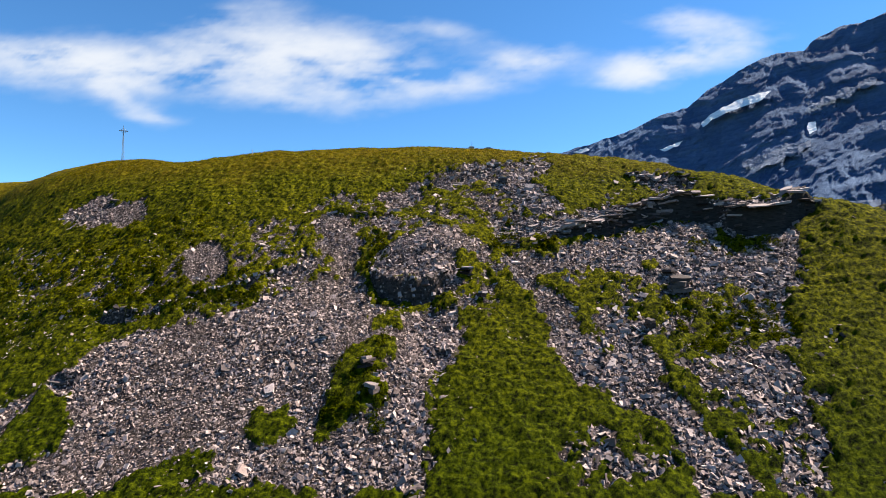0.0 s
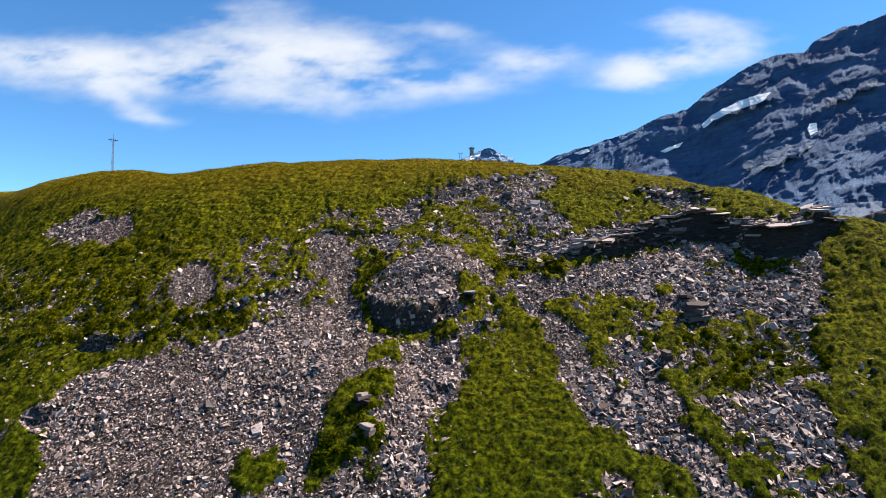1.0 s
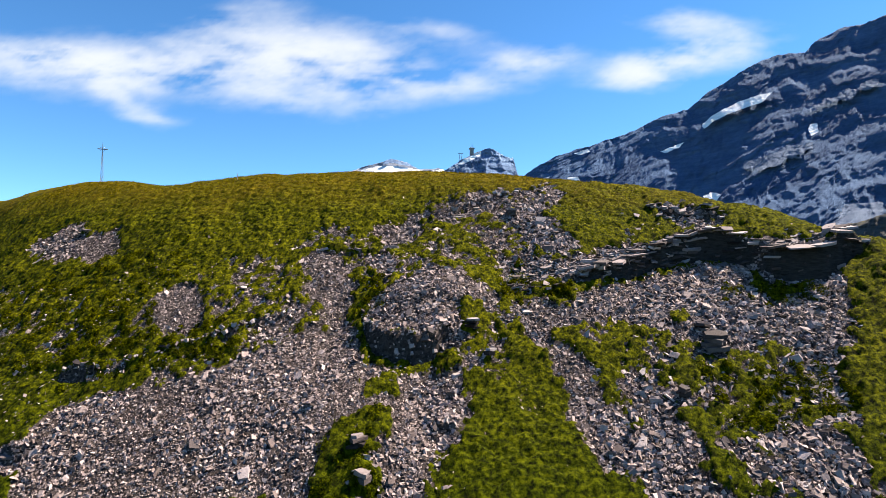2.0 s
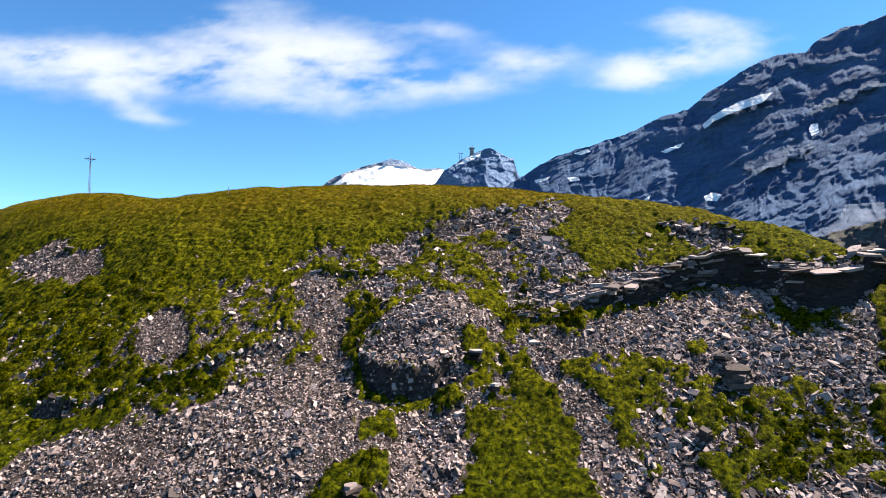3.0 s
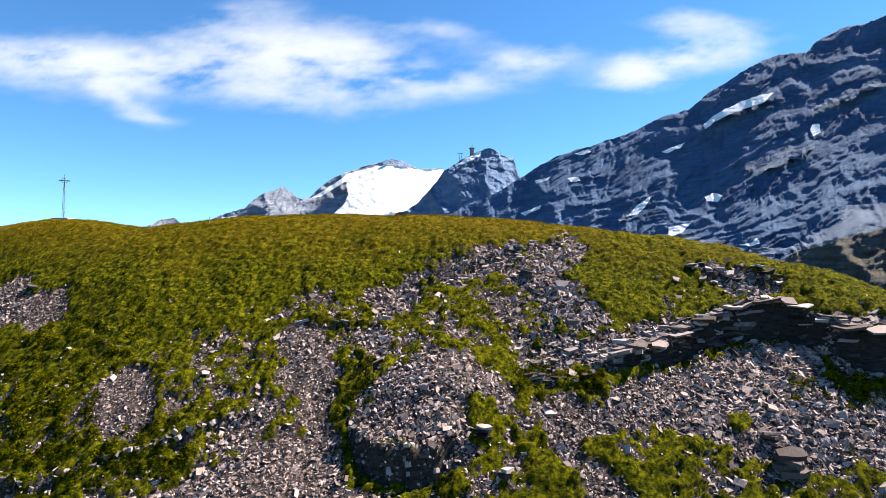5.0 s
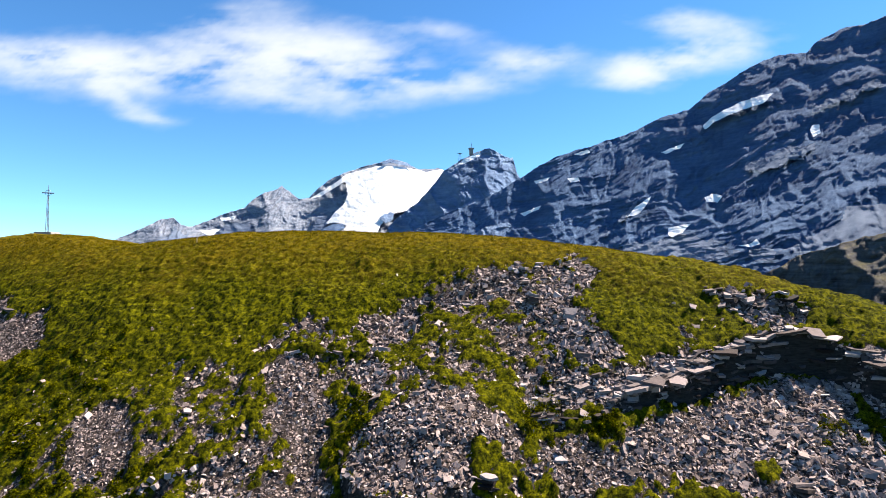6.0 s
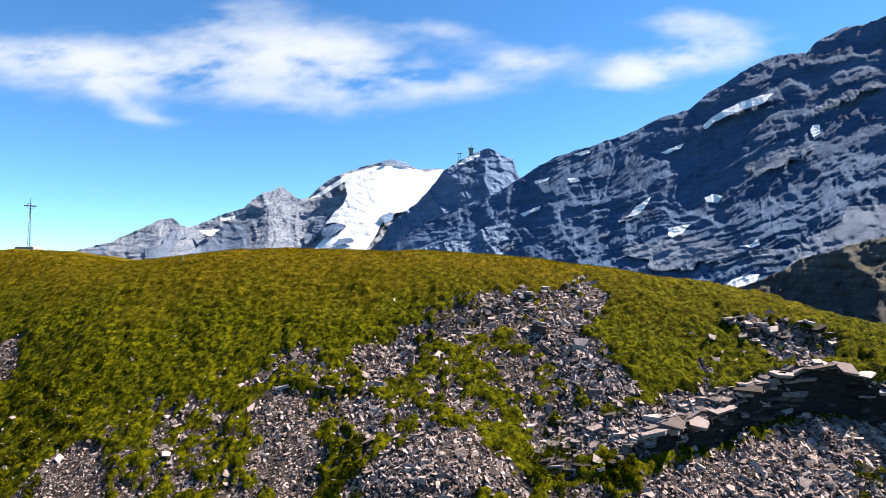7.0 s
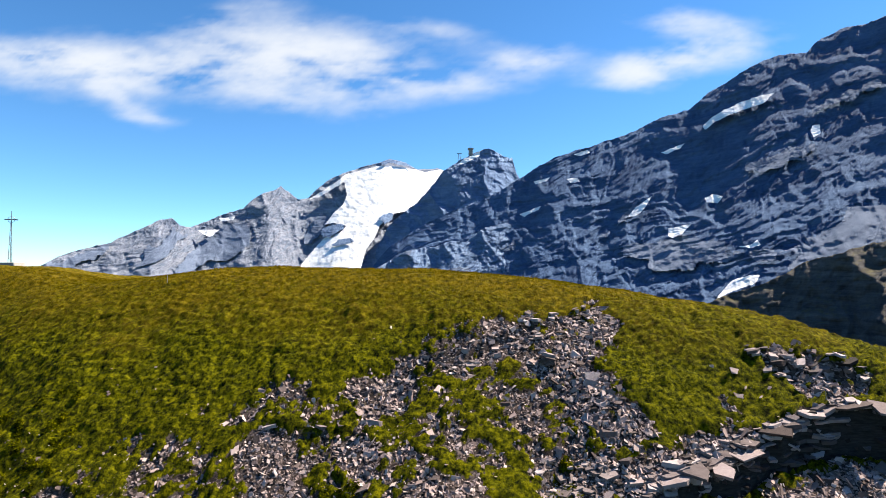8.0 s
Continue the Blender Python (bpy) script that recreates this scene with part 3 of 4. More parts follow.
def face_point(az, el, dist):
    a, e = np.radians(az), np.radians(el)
    return np.stack([VIEWPOINT[0] + dist * np.sin(a), VIEWPOINT[1] + dist * np.cos(a), VIEWPOINT[2] + dist * np.tan(e)], -1)


class Face:
    """A mountain face between a ridge line and its foot, with gullies, ribs and rock bands."""

    def __init__(self, ridge, dist, lean, foot, relief, scale, seed, jag=0.15, bands=0.0, dip=0.0, band_height=60.0, skew=0.0):
        self.ridge = np.asarray(ridge, float)
        self.dist, self.lean, self.foot, self.relief, self.scale, self.seed = dist, lean, foot, relief, scale, seed
        self.jag, self.bands, self.dip, self.band_height = jag, bands, dip, band_height
        self.skew, self.middle = skew, np.radians(self.ridge[:, 0].mean()) * dist

    def crest(self, az):
        metres = np.radians(az) * self.dist
        return np.interp(az, self.ridge[:, 0], self.ridge[:, 1]) + self.jag * (ridged(metres / self.scale * 1.8, self.seed + 0.5, 0, 5, self.seed) - 0.55)

    def smooth_crest(self, az):
        offs = np.linspace(-1.6, 1.6, 13)
        return sum(np.interp(az + o, self.ridge[:, 0], self.ridge[:, 1]) for o in offs) / len(offs)

    def surface(self, az, el, lift=0.0, calm=1.0):
        """Points at that azimuth and elevation on the face (elevation on the bare face)."""
        metres = np.radians(az) * self.dist
        h = np.tan(np.radians(el)) * self.dist
        drop = np.tan(np.radians(self.smooth_crest(az))) * self.dist - h
        d = self.dist - self.lean * drop - self.skew * (metres - self.middle)
        s = self.scale
        wm = metres + 0.45 * s * fractal(metres / s * 0.8, h / s * 0.8, 0, 5, self.seed + 21)
        wh = h + self.dip * metres + 0.38 * s * fractal(metres / s * 0.8, h / s * 0.8, 4, 5, self.seed + 23)
        # ribs and gullies that run down the face
        r = 0.8 * (ridged(wm / s + 0.35 * wh / s, wh / s * 0.45, 2.0, 6, self.seed + 3, 0.5) - 0.5)
        r = r + 0.55 * fractal(wm / s * 0.35, wh / s * 0.40, 1.0, 3, self.seed + 51)
        r = r - 0.30 * (ridged(wm / s * 1.7, wh / s * 4.6, 5.0, 6, self.seed + 9, 0.66) - 0.5)
        r = r - 0.35 * (ridged(wm / s * 1.9, wh / s * 1.5, 11.0, 6, self.seed + 61, 0.62) - 0.5)
        # beds: steep risers and gentle treads at several heights
        if self.bands:
            for b, share, k in ((self.band_height, 1.0, 0), (self.band_height * 0.40, 0.85, 1), (self.band_height * 0.17, 0.7, 2), (self.band_height * 0.075, 0.6, 3)):
                q = wh / b + 1.1 * fractal(wm / b * 0.10, wh / b * 0.25, 2.0 * k, 4, self.seed + 31 + 7 * k, 0.6)
                f = q - np.floor(q)
                patchy = step(-0.35, 0.25, fractal(wm / b * 0.16, wh / b * 0.4, 9.0 + k, 4, self.seed + 41 + k, 0.6))
                d = d + self.bands * share * self.lean * b * patchy * calm * (step(0.40, 1.0, f) - f)
        return face_point(az, el, d - self.relief * r * calm - lift)

    def build(self, name, material, cols, rows, label):
        az = np.linspace(self.ridge[0, 0], self.ridge[-1, 0], cols)
        v = np.linspace(0, 1, rows) ** 1.05
        top = self.crest(az)
        A = np.repeat(az[None], rows, 0)
        E = top[None] * (1 - v[:, None]) + self.foot * v[:, None]
        P = self.surface(A, E)
        # the far side, falling away behind the ridge
        back = []
        for k in (3, 1, 0.15):
            Q = P[0].copy()
            out = (Q[:, :2] - VIEWPOINT[:2]) / self.dist
            Q[:, :2] += out * self.dist * 0.10 * k
            Q[:, 2] -= self.dist * 0.05 * k * k
            back.append(Q)
        P = np.concatenate([np.stack(back), P])
        ob = new(name, mesh_from(name, P.reshape(-1, 3), grid_faces(*P.shape[:2])[:, ::-1], material, True))
        return tagged(ob, label, "mountain", kind="structure")

    def patch(self, name, outline, material, label, lift, n=70, rough=0.25, calm=0.45):
        """A field of snow or debris held in front of the face, outlined to fit the camera's view."""
        o = np.asarray(outline, float)
        lo, hi = o.min(0) - 0.1, o.max(0) + 0.1
        A, E = np.meshgrid(np.linspace(lo[0], hi[0], n), np.linspace(lo[1], hi[1], n))
        size = min(hi - lo)
        wob = rough * size * fractal(A / size * 2.2, E / size * 2.2, 0, 4, self.seed + 17)
        keep = inside_by(outline, A, E) + 0.35 * wob > 0
        P = self.surface(A, np.minimum(E, self.crest(A) - 0.02), lift, calm)
        idx = np.cumsum(keep.ravel()) - 1
        f = grid_faces(n, n)
        f = f[keep.ravel()[f].all(1)]
        ob = new(name, mesh_from(name, P.reshape(-1, 3)[keep.ravel()], idx[f][:, ::-1], material, True))
        return tagged(ob, label, "snowfield", "snowfields")


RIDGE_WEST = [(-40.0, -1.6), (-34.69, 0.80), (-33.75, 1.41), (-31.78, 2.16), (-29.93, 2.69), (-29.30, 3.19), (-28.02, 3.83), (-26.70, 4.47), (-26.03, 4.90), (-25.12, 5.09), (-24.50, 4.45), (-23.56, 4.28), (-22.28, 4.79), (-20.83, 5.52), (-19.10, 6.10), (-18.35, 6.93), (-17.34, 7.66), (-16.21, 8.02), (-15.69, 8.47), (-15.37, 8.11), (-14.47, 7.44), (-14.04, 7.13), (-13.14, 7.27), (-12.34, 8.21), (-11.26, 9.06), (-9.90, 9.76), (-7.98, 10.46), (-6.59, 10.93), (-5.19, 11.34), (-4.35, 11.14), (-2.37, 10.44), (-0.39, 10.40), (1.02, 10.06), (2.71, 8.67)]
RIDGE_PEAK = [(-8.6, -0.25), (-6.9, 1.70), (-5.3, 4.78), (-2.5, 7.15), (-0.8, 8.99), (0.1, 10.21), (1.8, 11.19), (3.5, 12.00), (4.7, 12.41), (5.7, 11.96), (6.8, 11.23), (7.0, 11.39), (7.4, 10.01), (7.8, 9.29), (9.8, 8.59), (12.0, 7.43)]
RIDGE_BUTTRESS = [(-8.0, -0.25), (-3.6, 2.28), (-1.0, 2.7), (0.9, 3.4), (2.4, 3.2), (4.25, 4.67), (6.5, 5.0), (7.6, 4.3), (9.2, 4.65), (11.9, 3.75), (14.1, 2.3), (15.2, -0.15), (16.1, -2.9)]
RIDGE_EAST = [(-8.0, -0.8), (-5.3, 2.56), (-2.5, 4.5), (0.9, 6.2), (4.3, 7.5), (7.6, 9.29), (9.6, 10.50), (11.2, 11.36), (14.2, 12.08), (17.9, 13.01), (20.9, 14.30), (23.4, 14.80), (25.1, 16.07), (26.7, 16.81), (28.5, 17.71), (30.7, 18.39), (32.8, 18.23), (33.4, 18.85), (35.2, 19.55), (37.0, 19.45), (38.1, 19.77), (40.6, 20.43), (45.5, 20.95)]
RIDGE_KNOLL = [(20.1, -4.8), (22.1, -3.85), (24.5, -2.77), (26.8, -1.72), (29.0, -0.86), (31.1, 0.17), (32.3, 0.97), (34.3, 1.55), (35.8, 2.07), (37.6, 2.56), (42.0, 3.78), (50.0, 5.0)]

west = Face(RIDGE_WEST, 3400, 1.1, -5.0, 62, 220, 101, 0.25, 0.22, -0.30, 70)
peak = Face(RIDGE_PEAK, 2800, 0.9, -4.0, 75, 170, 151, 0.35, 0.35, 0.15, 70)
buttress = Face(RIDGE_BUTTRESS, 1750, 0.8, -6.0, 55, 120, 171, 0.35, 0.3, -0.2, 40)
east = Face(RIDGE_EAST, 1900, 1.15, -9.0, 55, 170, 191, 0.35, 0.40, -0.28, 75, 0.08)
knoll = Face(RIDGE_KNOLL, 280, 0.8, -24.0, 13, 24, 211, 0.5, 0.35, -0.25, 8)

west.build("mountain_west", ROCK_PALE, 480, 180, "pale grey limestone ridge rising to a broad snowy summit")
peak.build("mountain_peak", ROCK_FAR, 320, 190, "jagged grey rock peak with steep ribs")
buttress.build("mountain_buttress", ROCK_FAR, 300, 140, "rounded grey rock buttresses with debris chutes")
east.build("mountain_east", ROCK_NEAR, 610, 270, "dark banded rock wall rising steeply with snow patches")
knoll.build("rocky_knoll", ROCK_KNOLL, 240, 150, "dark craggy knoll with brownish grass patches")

west.patch("glacier", [(-13.13, 7.21), (-11.80, 8.07), (-10.17, 9.20), (-9.52, 9.77), (-7.98, 10.24), (-6.42, 10.66), (-5.19, 10.74), (-2.49, 10.33), (-1.69, 10.01), (-0.11, 10.34), (0.57, 10.34), (-0.56, 8.96), (-1.41, 7.46), (-2.48, 6.39), (-4.61, 5.88), (-6.06, 4.75), (-6.72, 3.35), (-7.38, 2.40), (-7.92, 0.56), (-7.91, -1.11), (-15.94, -1.07), (-13.87, 0.82), (-12.29, 2.75), (-11.49, 3.58), (-10.14, 4.04), (-9.43, 4.71), (-10.69, 4.97), (-11.55, 4.79), (-10.70, 5.96), (-9.77, 6.80), (-9.45, 7.74), (-9.68, 9.00), (-10.71, 8.32), (-12.06, 7.41)], SNOW, "wide white glacier sloping down from the summit", 75, 190, 0.03, 0.22)


def outcrop(label, outline):
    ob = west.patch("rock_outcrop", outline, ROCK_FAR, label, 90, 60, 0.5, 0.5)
    tagged(ob, category="outcrop", group="rock outcrops")


def snowfield(face, label, outline):
    face.patch("snowfield", outline, SNOW, label, 0.85 * face.relief + 6, 80, 0.22, 0.4)


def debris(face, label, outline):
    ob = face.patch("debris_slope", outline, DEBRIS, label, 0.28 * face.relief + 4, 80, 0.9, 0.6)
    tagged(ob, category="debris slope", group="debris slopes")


outcrop("dark rock cliff breaking through the glacier", [(-11.77, 4.57), (-10.69, 4.86), (-9.43, 4.71), (-9.87, 4.26), (-11.06, 3.59), (-11.71, 3.69)])
outcrop("dark rock island at the glacier's edge", [(-6.40, 5.41), (-5.95, 5.92), (-4.50, 6.16), (-4.95, 5.43), (-5.73, 4.92)])
outcrop("grey rock crest showing above the snow", [(-6.42, 10.72), (-5.19, 11.34), (-4.35, 11.14), (-2.26, 10.39), (-3.78, 10.65), (-5.19, 10.85)])
outcrop("thin grey rock streak low in the glacier", [(-10.89, 2.93), (-10.13, 3.38), (-9.04, 3.61), (-8.76, 3.22), (-9.86, 2.83), (-10.78, 2.65)])
snowfield(peak, "thin white snow cap on the peak's shoulder", [(0.62, 10.25), (2.04, 11.2), (3.73, 12.0), (3.85, 11.7), (2.04, 10.8)])
snowfield(west, "small snow patch in a rocky saddle", [(-22.99, 3.99), (-21.15, 4.09), (-21.92, 3.39), (-22.41, 3.59)])
snowfield(west, "thin snow streak on pale rock", [(-21.18, 5.11), (-19.70, 5.42), (-19.95, 5.04), (-21.08, 4.85)])
snowfield(east, "long bright snowfield slanting across dark rock", [(24.66, 13.21), (25.47, 13.96), (26.77, 14.68), (28.13, 15.13), (29.23, 15.40), (30.31, 15.33), (29.78, 14.66), (28.78, 14.42), (27.21, 14.05), (25.60, 13.51), (24.79, 12.85)])
snowfield(east, "small shaded snow hollow in dark rock", [(32.84, 11.78), (33.05, 12.31), (33.53, 12.34), (33.63, 11.59), (33.11, 11.29)])
snowfield(east, "narrow white snow tongue in a gully", [(17.79, 5.29), (18.52, 6.12), (19.54, 6.92), (20.40, 7.57), (19.93, 6.70), (19.32, 5.98), (18.50, 5.37)])
snowfield(east, "white snow plate above grey debris", [(21.48, 4.23), (22.35, 4.31), (23.51, 4.53), (22.82, 3.72), (21.85, 3.28), (21.47, 3.50)])
snowfield(east, "ragged snow scrap on the rock wall", [(24.59, 6.89), (25.33, 7.15), (26.16, 6.90), (25.69, 6.32), (24.76, 6.47)])
snowfield(east, "long snow bank at the wall's foot", [(25.15, -2.54), (25.77, -1.52), (26.69, -0.51), (28.03, -0.16), (29.12, -0.01), (28.45, -0.75), (26.89, -1.51), (25.62, -2.28)])
snowfield(east, "small snow scrap low on the wall", [(27.33, 2.39), (28.30, 2.61), (28.75, 2.95), (29.00, 2.55), (28.30, 2.22)])
snowfield(east, "snow remnant just below the ridge line", [(13.0, 11.5), (14.3, 11.85), (14.6, 11.6), (13.67, 11.3)])
snowfield(east, "streaky snow on a sloping shoulder", [(20.9, 11.2), (23.0, 11.84), (22.6, 11.4), (21.38, 11.0)])
snowfield(east, "slanting snow strip on a rock shelf", [(7.62, 5.87), (9.83, 6.66), (9.55, 6.28), (8.17, 5.59)])
snowfield(east, "small snow strip on a grey shelf", [(12.30, 9.17), (13.38, 9.29), (13.53, 8.91), (12.67, 8.77)])
snowfield(east, "small snow strip near the notch", [(9.02, 9.04), (10.67, 9.38), (10.40, 9.01), (9.30, 8.76)])
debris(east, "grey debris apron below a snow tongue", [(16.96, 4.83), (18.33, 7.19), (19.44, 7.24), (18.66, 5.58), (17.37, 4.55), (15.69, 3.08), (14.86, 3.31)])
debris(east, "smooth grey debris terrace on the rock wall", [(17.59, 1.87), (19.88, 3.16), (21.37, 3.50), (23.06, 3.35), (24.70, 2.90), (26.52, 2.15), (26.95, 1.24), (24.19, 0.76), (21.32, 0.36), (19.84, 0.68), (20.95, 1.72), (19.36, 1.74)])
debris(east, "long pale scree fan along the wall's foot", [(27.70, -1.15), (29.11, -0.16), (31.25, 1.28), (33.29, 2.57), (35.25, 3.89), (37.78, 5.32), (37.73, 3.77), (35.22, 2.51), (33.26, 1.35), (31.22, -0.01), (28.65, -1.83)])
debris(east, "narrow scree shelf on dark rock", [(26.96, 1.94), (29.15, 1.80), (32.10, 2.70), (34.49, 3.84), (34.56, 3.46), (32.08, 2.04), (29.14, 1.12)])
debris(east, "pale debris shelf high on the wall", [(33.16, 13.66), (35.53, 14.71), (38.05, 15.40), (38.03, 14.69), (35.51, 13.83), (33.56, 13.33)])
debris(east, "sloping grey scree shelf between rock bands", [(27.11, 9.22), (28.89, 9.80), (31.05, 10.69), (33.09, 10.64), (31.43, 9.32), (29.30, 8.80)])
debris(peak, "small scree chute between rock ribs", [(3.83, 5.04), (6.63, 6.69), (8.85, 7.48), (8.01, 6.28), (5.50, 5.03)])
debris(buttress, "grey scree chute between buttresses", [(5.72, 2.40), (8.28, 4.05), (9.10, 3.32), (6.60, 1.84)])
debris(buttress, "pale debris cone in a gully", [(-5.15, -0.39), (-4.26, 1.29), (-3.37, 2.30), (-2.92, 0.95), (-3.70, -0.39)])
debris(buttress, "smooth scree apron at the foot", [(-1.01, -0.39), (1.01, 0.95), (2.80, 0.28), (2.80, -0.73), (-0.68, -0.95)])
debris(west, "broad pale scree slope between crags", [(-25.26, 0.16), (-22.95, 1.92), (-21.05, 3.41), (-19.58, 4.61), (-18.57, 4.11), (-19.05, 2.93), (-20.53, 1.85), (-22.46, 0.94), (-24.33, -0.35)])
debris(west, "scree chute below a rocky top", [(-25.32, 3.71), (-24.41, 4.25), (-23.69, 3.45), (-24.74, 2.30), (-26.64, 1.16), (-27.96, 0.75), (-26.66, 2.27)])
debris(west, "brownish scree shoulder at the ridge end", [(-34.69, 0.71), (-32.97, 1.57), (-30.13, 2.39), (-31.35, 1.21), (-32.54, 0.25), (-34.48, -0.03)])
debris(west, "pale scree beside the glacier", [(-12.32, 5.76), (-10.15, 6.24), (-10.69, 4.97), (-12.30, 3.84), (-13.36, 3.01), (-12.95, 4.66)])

# ---- clouds, far behind ----
# On a far plane, in units of its distance: across, up, half width, half height, slant, fullness.
CLOUDS = [(-0.45, 0.325, 0.36, 0.050, 0.0, 1.0), (-0.24, 0.345, 0.13, 0.050, 0.0, 0.9), (-0.68, 0.338, 0.16, 0.026, -0.14, 1.0), (-0.555, 0.265, 0.060, 0.036, -0.55, 0.6),
          (-0.50, 0.226, 0.080, 0.010, -0.06, 0.4), (-0.19, 0.265, 0.15, 0.030, 0.0, 0.55), (0.0, 0.292, 0.12, 0.024, -0.03, 0.7), (0.16, 0.335, 0.075, 0.024, -0.02, 0.95),
          (0.345, 0.308, 0.070, 0.024, 0.10, 1.1), (0.465, 0.345, 0.110, 0.034, 0.22, 0.95), (0.42, 0.405, 0.100, 0.028, -0.12, 0.65), (-0.35, 0.415, 0.10, 0.030, 0.25, 0.35), (-0.02, 0.385, 0.09, 0.018, -0.15, 0.35)]
CU, CV = np.meshgrid(np.linspace(-1.15, 0.95, 400), np.linspace(0.14, 0.56, 110))
wu = CU + 0.035 * fractal(CU * 7, CV * 15, 0, 5, 301, 0.55)
wv = CV + 0.016 * fractal(CU * 7, CV * 15, 6, 5, 311, 0.55)
vapour = np.zeros(CU.shape)
for across, up, ra, re, slant, full in CLOUDS:
    vapour = vapour + 0.9 * full * np.exp(-((wu - across) / ra) ** 2 - ((wv - up - slant * (wu - across)) / re) ** 2)
wisps = fractal(CU * 9 + CV * 7, CV * 26 - CU * 3, 0, 7, 331, 0.6)
vapour = 0.93 * (1 - np.exp(-1.35 * np.clip(vapour * (1 + 1.4 * wisps) - 0.09, 0, 9) ** 1.25))
edge_fade = step(-1.15, -1.05, CU) * (1 - step(0.85, 0.95, CU)) * step(0.14, 0.16, CV) * (1 - step(0.50, 0.56, CV))
way_out = np.stack([CU, np.ones(CU.shape), CV + 0.044], -1)
CP = np.array((0, 9, 19)) + 4500 * way_out / np.linalg.norm(way_out, axis=-1, keepdims=True)
clouds = new("backdrop_clouds", mesh_from("backdrop_clouds", CP.reshape(-1, 3), grid_faces(*CU.shape), CLOUD, True, [("vapour", vapour * edge_fade)]))
tagged(clouds, "thin white wispy clouds in a blue sky", "clouds", kind="structure")

# ---- loose stones ----
CORNERS = np.array([(a, b, c) for a in (-1, 1) for b in (-1, 1) for c in (-1, 1)], float)
CORNER_FACES = np.array([(0, 1, 3, 2), (4, 6, 7, 5), (0, 4, 5, 1), (2, 3, 7, 6), (0, 2, 6, 4), (1, 5, 7, 3)])


def turned(n, yaw, tilt_a, tilt_b):
    """Rotation matrices that lay a flat piece on the slope n, turned by yaw and tilted at random."""
    n = n + tilt_a[:, None] * np.array((1.0, 0, 0)) + tilt_b[:, None] * np.array((0, 0.8, 0.6))
    n /= np.linalg.norm(n, axis=1, keepdims=True)
    side = np.stack([np.cos(yaw), np.sin(yaw), np.zeros_like(yaw)], -1)
    side -= n * (side * n).sum(1, keepdims=True)
    side /= np.linalg.norm(side, axis=1, keepdims=True)
    return np.stack([side, np.cross(n, side), n], -1)


def scatter(count, x0, x1, y0, y1, weight):
    x, y = RNG.uniform(x0, x1, count), RNG.uniform(y0, y1, count)
    keep = RNG.random(count) < weight(sample(COVER, x, y), x, y) * (1 - sample(BARE, x, y))
    return x[keep], y[keep]


def stones_at(x, y, size, wild=0.66, sink=0.25):
    k = len(x)
    n = slope_frame(x, y)
    rot = turned(n, RNG.uniform(0, 6.283, k), RNG.normal(0, wild, k), RNG.normal(0, wild, k))
    dims = size[:, None] * np.stack([RNG.uniform(0.75, 1.25, k), RNG.uniform(0.5, 0.95, k), RNG.uniform(0.06, 0.24, k)], -1)
    pieces = CORNERS[None] * (1 + RNG.uniform(-0.55, 0.25, (k, 8, 3))) * dims[:, None] * 0.5
    pieces = np.einsum("kij,kcj->kci", rot, pieces)
    base = np.stack([x, y, sample(GZZ, x, y)], -1) + n * (size * (0.5 - sink) * 0.5)[:, None]
    return (pieces + base[:, None]).reshape(-1, 3), (CORNER_FACES[None] + 8 * np.arange(k)[:, None, None]).reshape(-1, 4)


def dense(c, x, y):
    return np.clip(c * 1.1 - 0.08, 0, 1) ** 1.4


sx, sy = scatter(315000, -44, 34, 24, 58, dense)
lone_x, lone_y = scatter(90000, -44, 34, 24, 52, lambda c, x, y: (c < 0.4) * 0.13 * (1 - 0.85 * step(-1, 2, x)) * step(-0.1, 0.5, fractal(x * 0.3, y * 0.3, 2, 4, 421)) * (1 - step(47, 52, y)))
sx, sy = np.concatenate([sx, lone_x]), np.concatenate([sy, lone_y])
coarse = fractal(sx * 0.25, sy * 0.25, 0, 3, 401) + 0.6 * step(4, 9, sx)
size = np.exp(RNG.normal(-2.24, 0.45, len(sx))) * (1 + 0.45 * coarse)
fx, fy = scatter(6500, -6, 28, 43.5, 53, lambda c, x, y: 0.55 * step(0.25, 0.8, c))
sx, sy, size = np.concatenate([sx, fx]), np.concatenate([sy, fy]), np.concatenate([size, np.exp(RNG.normal(-1.6, 0.4, len(fx)))])
scree = new("scree", mesh_from("scree", *stones_at(sx, sy, np.clip(size, 0.07, 0.7)), STONE))
tagged(scree, "loose pinkish-grey shale fragments lying on the slope", "scree", kind="stuff")

# ---- grass ----


def blades(x, y, tall, per, wide, spread_by):
    """Tufts of bent blades, each a slim triangle."""
    k = len(x)
    n = slope_frame(x, y)
    bx = np.repeat(x, per) + RNG.normal(0, spread_by, k * per)
    by = np.repeat(y, per) + RNG.normal(0, spread_by, k * per)
    bz = sample(GZZ, bx, by) - 0.03
    h = np.repeat(tall, per) * RNG.uniform(0.6, 1.2, k * per)
    yaw = RNG.uniform(0, 6.283, k * per)
    w = wide * RNG.uniform(0.7, 1.3, k * per)
    foot = np.stack([bx, by, bz], -1)
    side = np.stack([np.cos(yaw) * w, np.sin(yaw) * w, np.zeros_like(w)], -1)
    lean = np.stack([RNG.normal(0, 0.45, k * per), RNG.normal(-0.25, 0.4, k * per), np.ones(k * per)], -1)
    tip = foot + lean * h[:, None]
    v = np.stack([foot - side, foot + side, tip], 1).reshape(-1, 3)
    return v, np.arange(len(v)).reshape(-1, 3)


def turfy(c, x, y):
    return np.clip(1.05 - 1.5 * c, 0, 1)


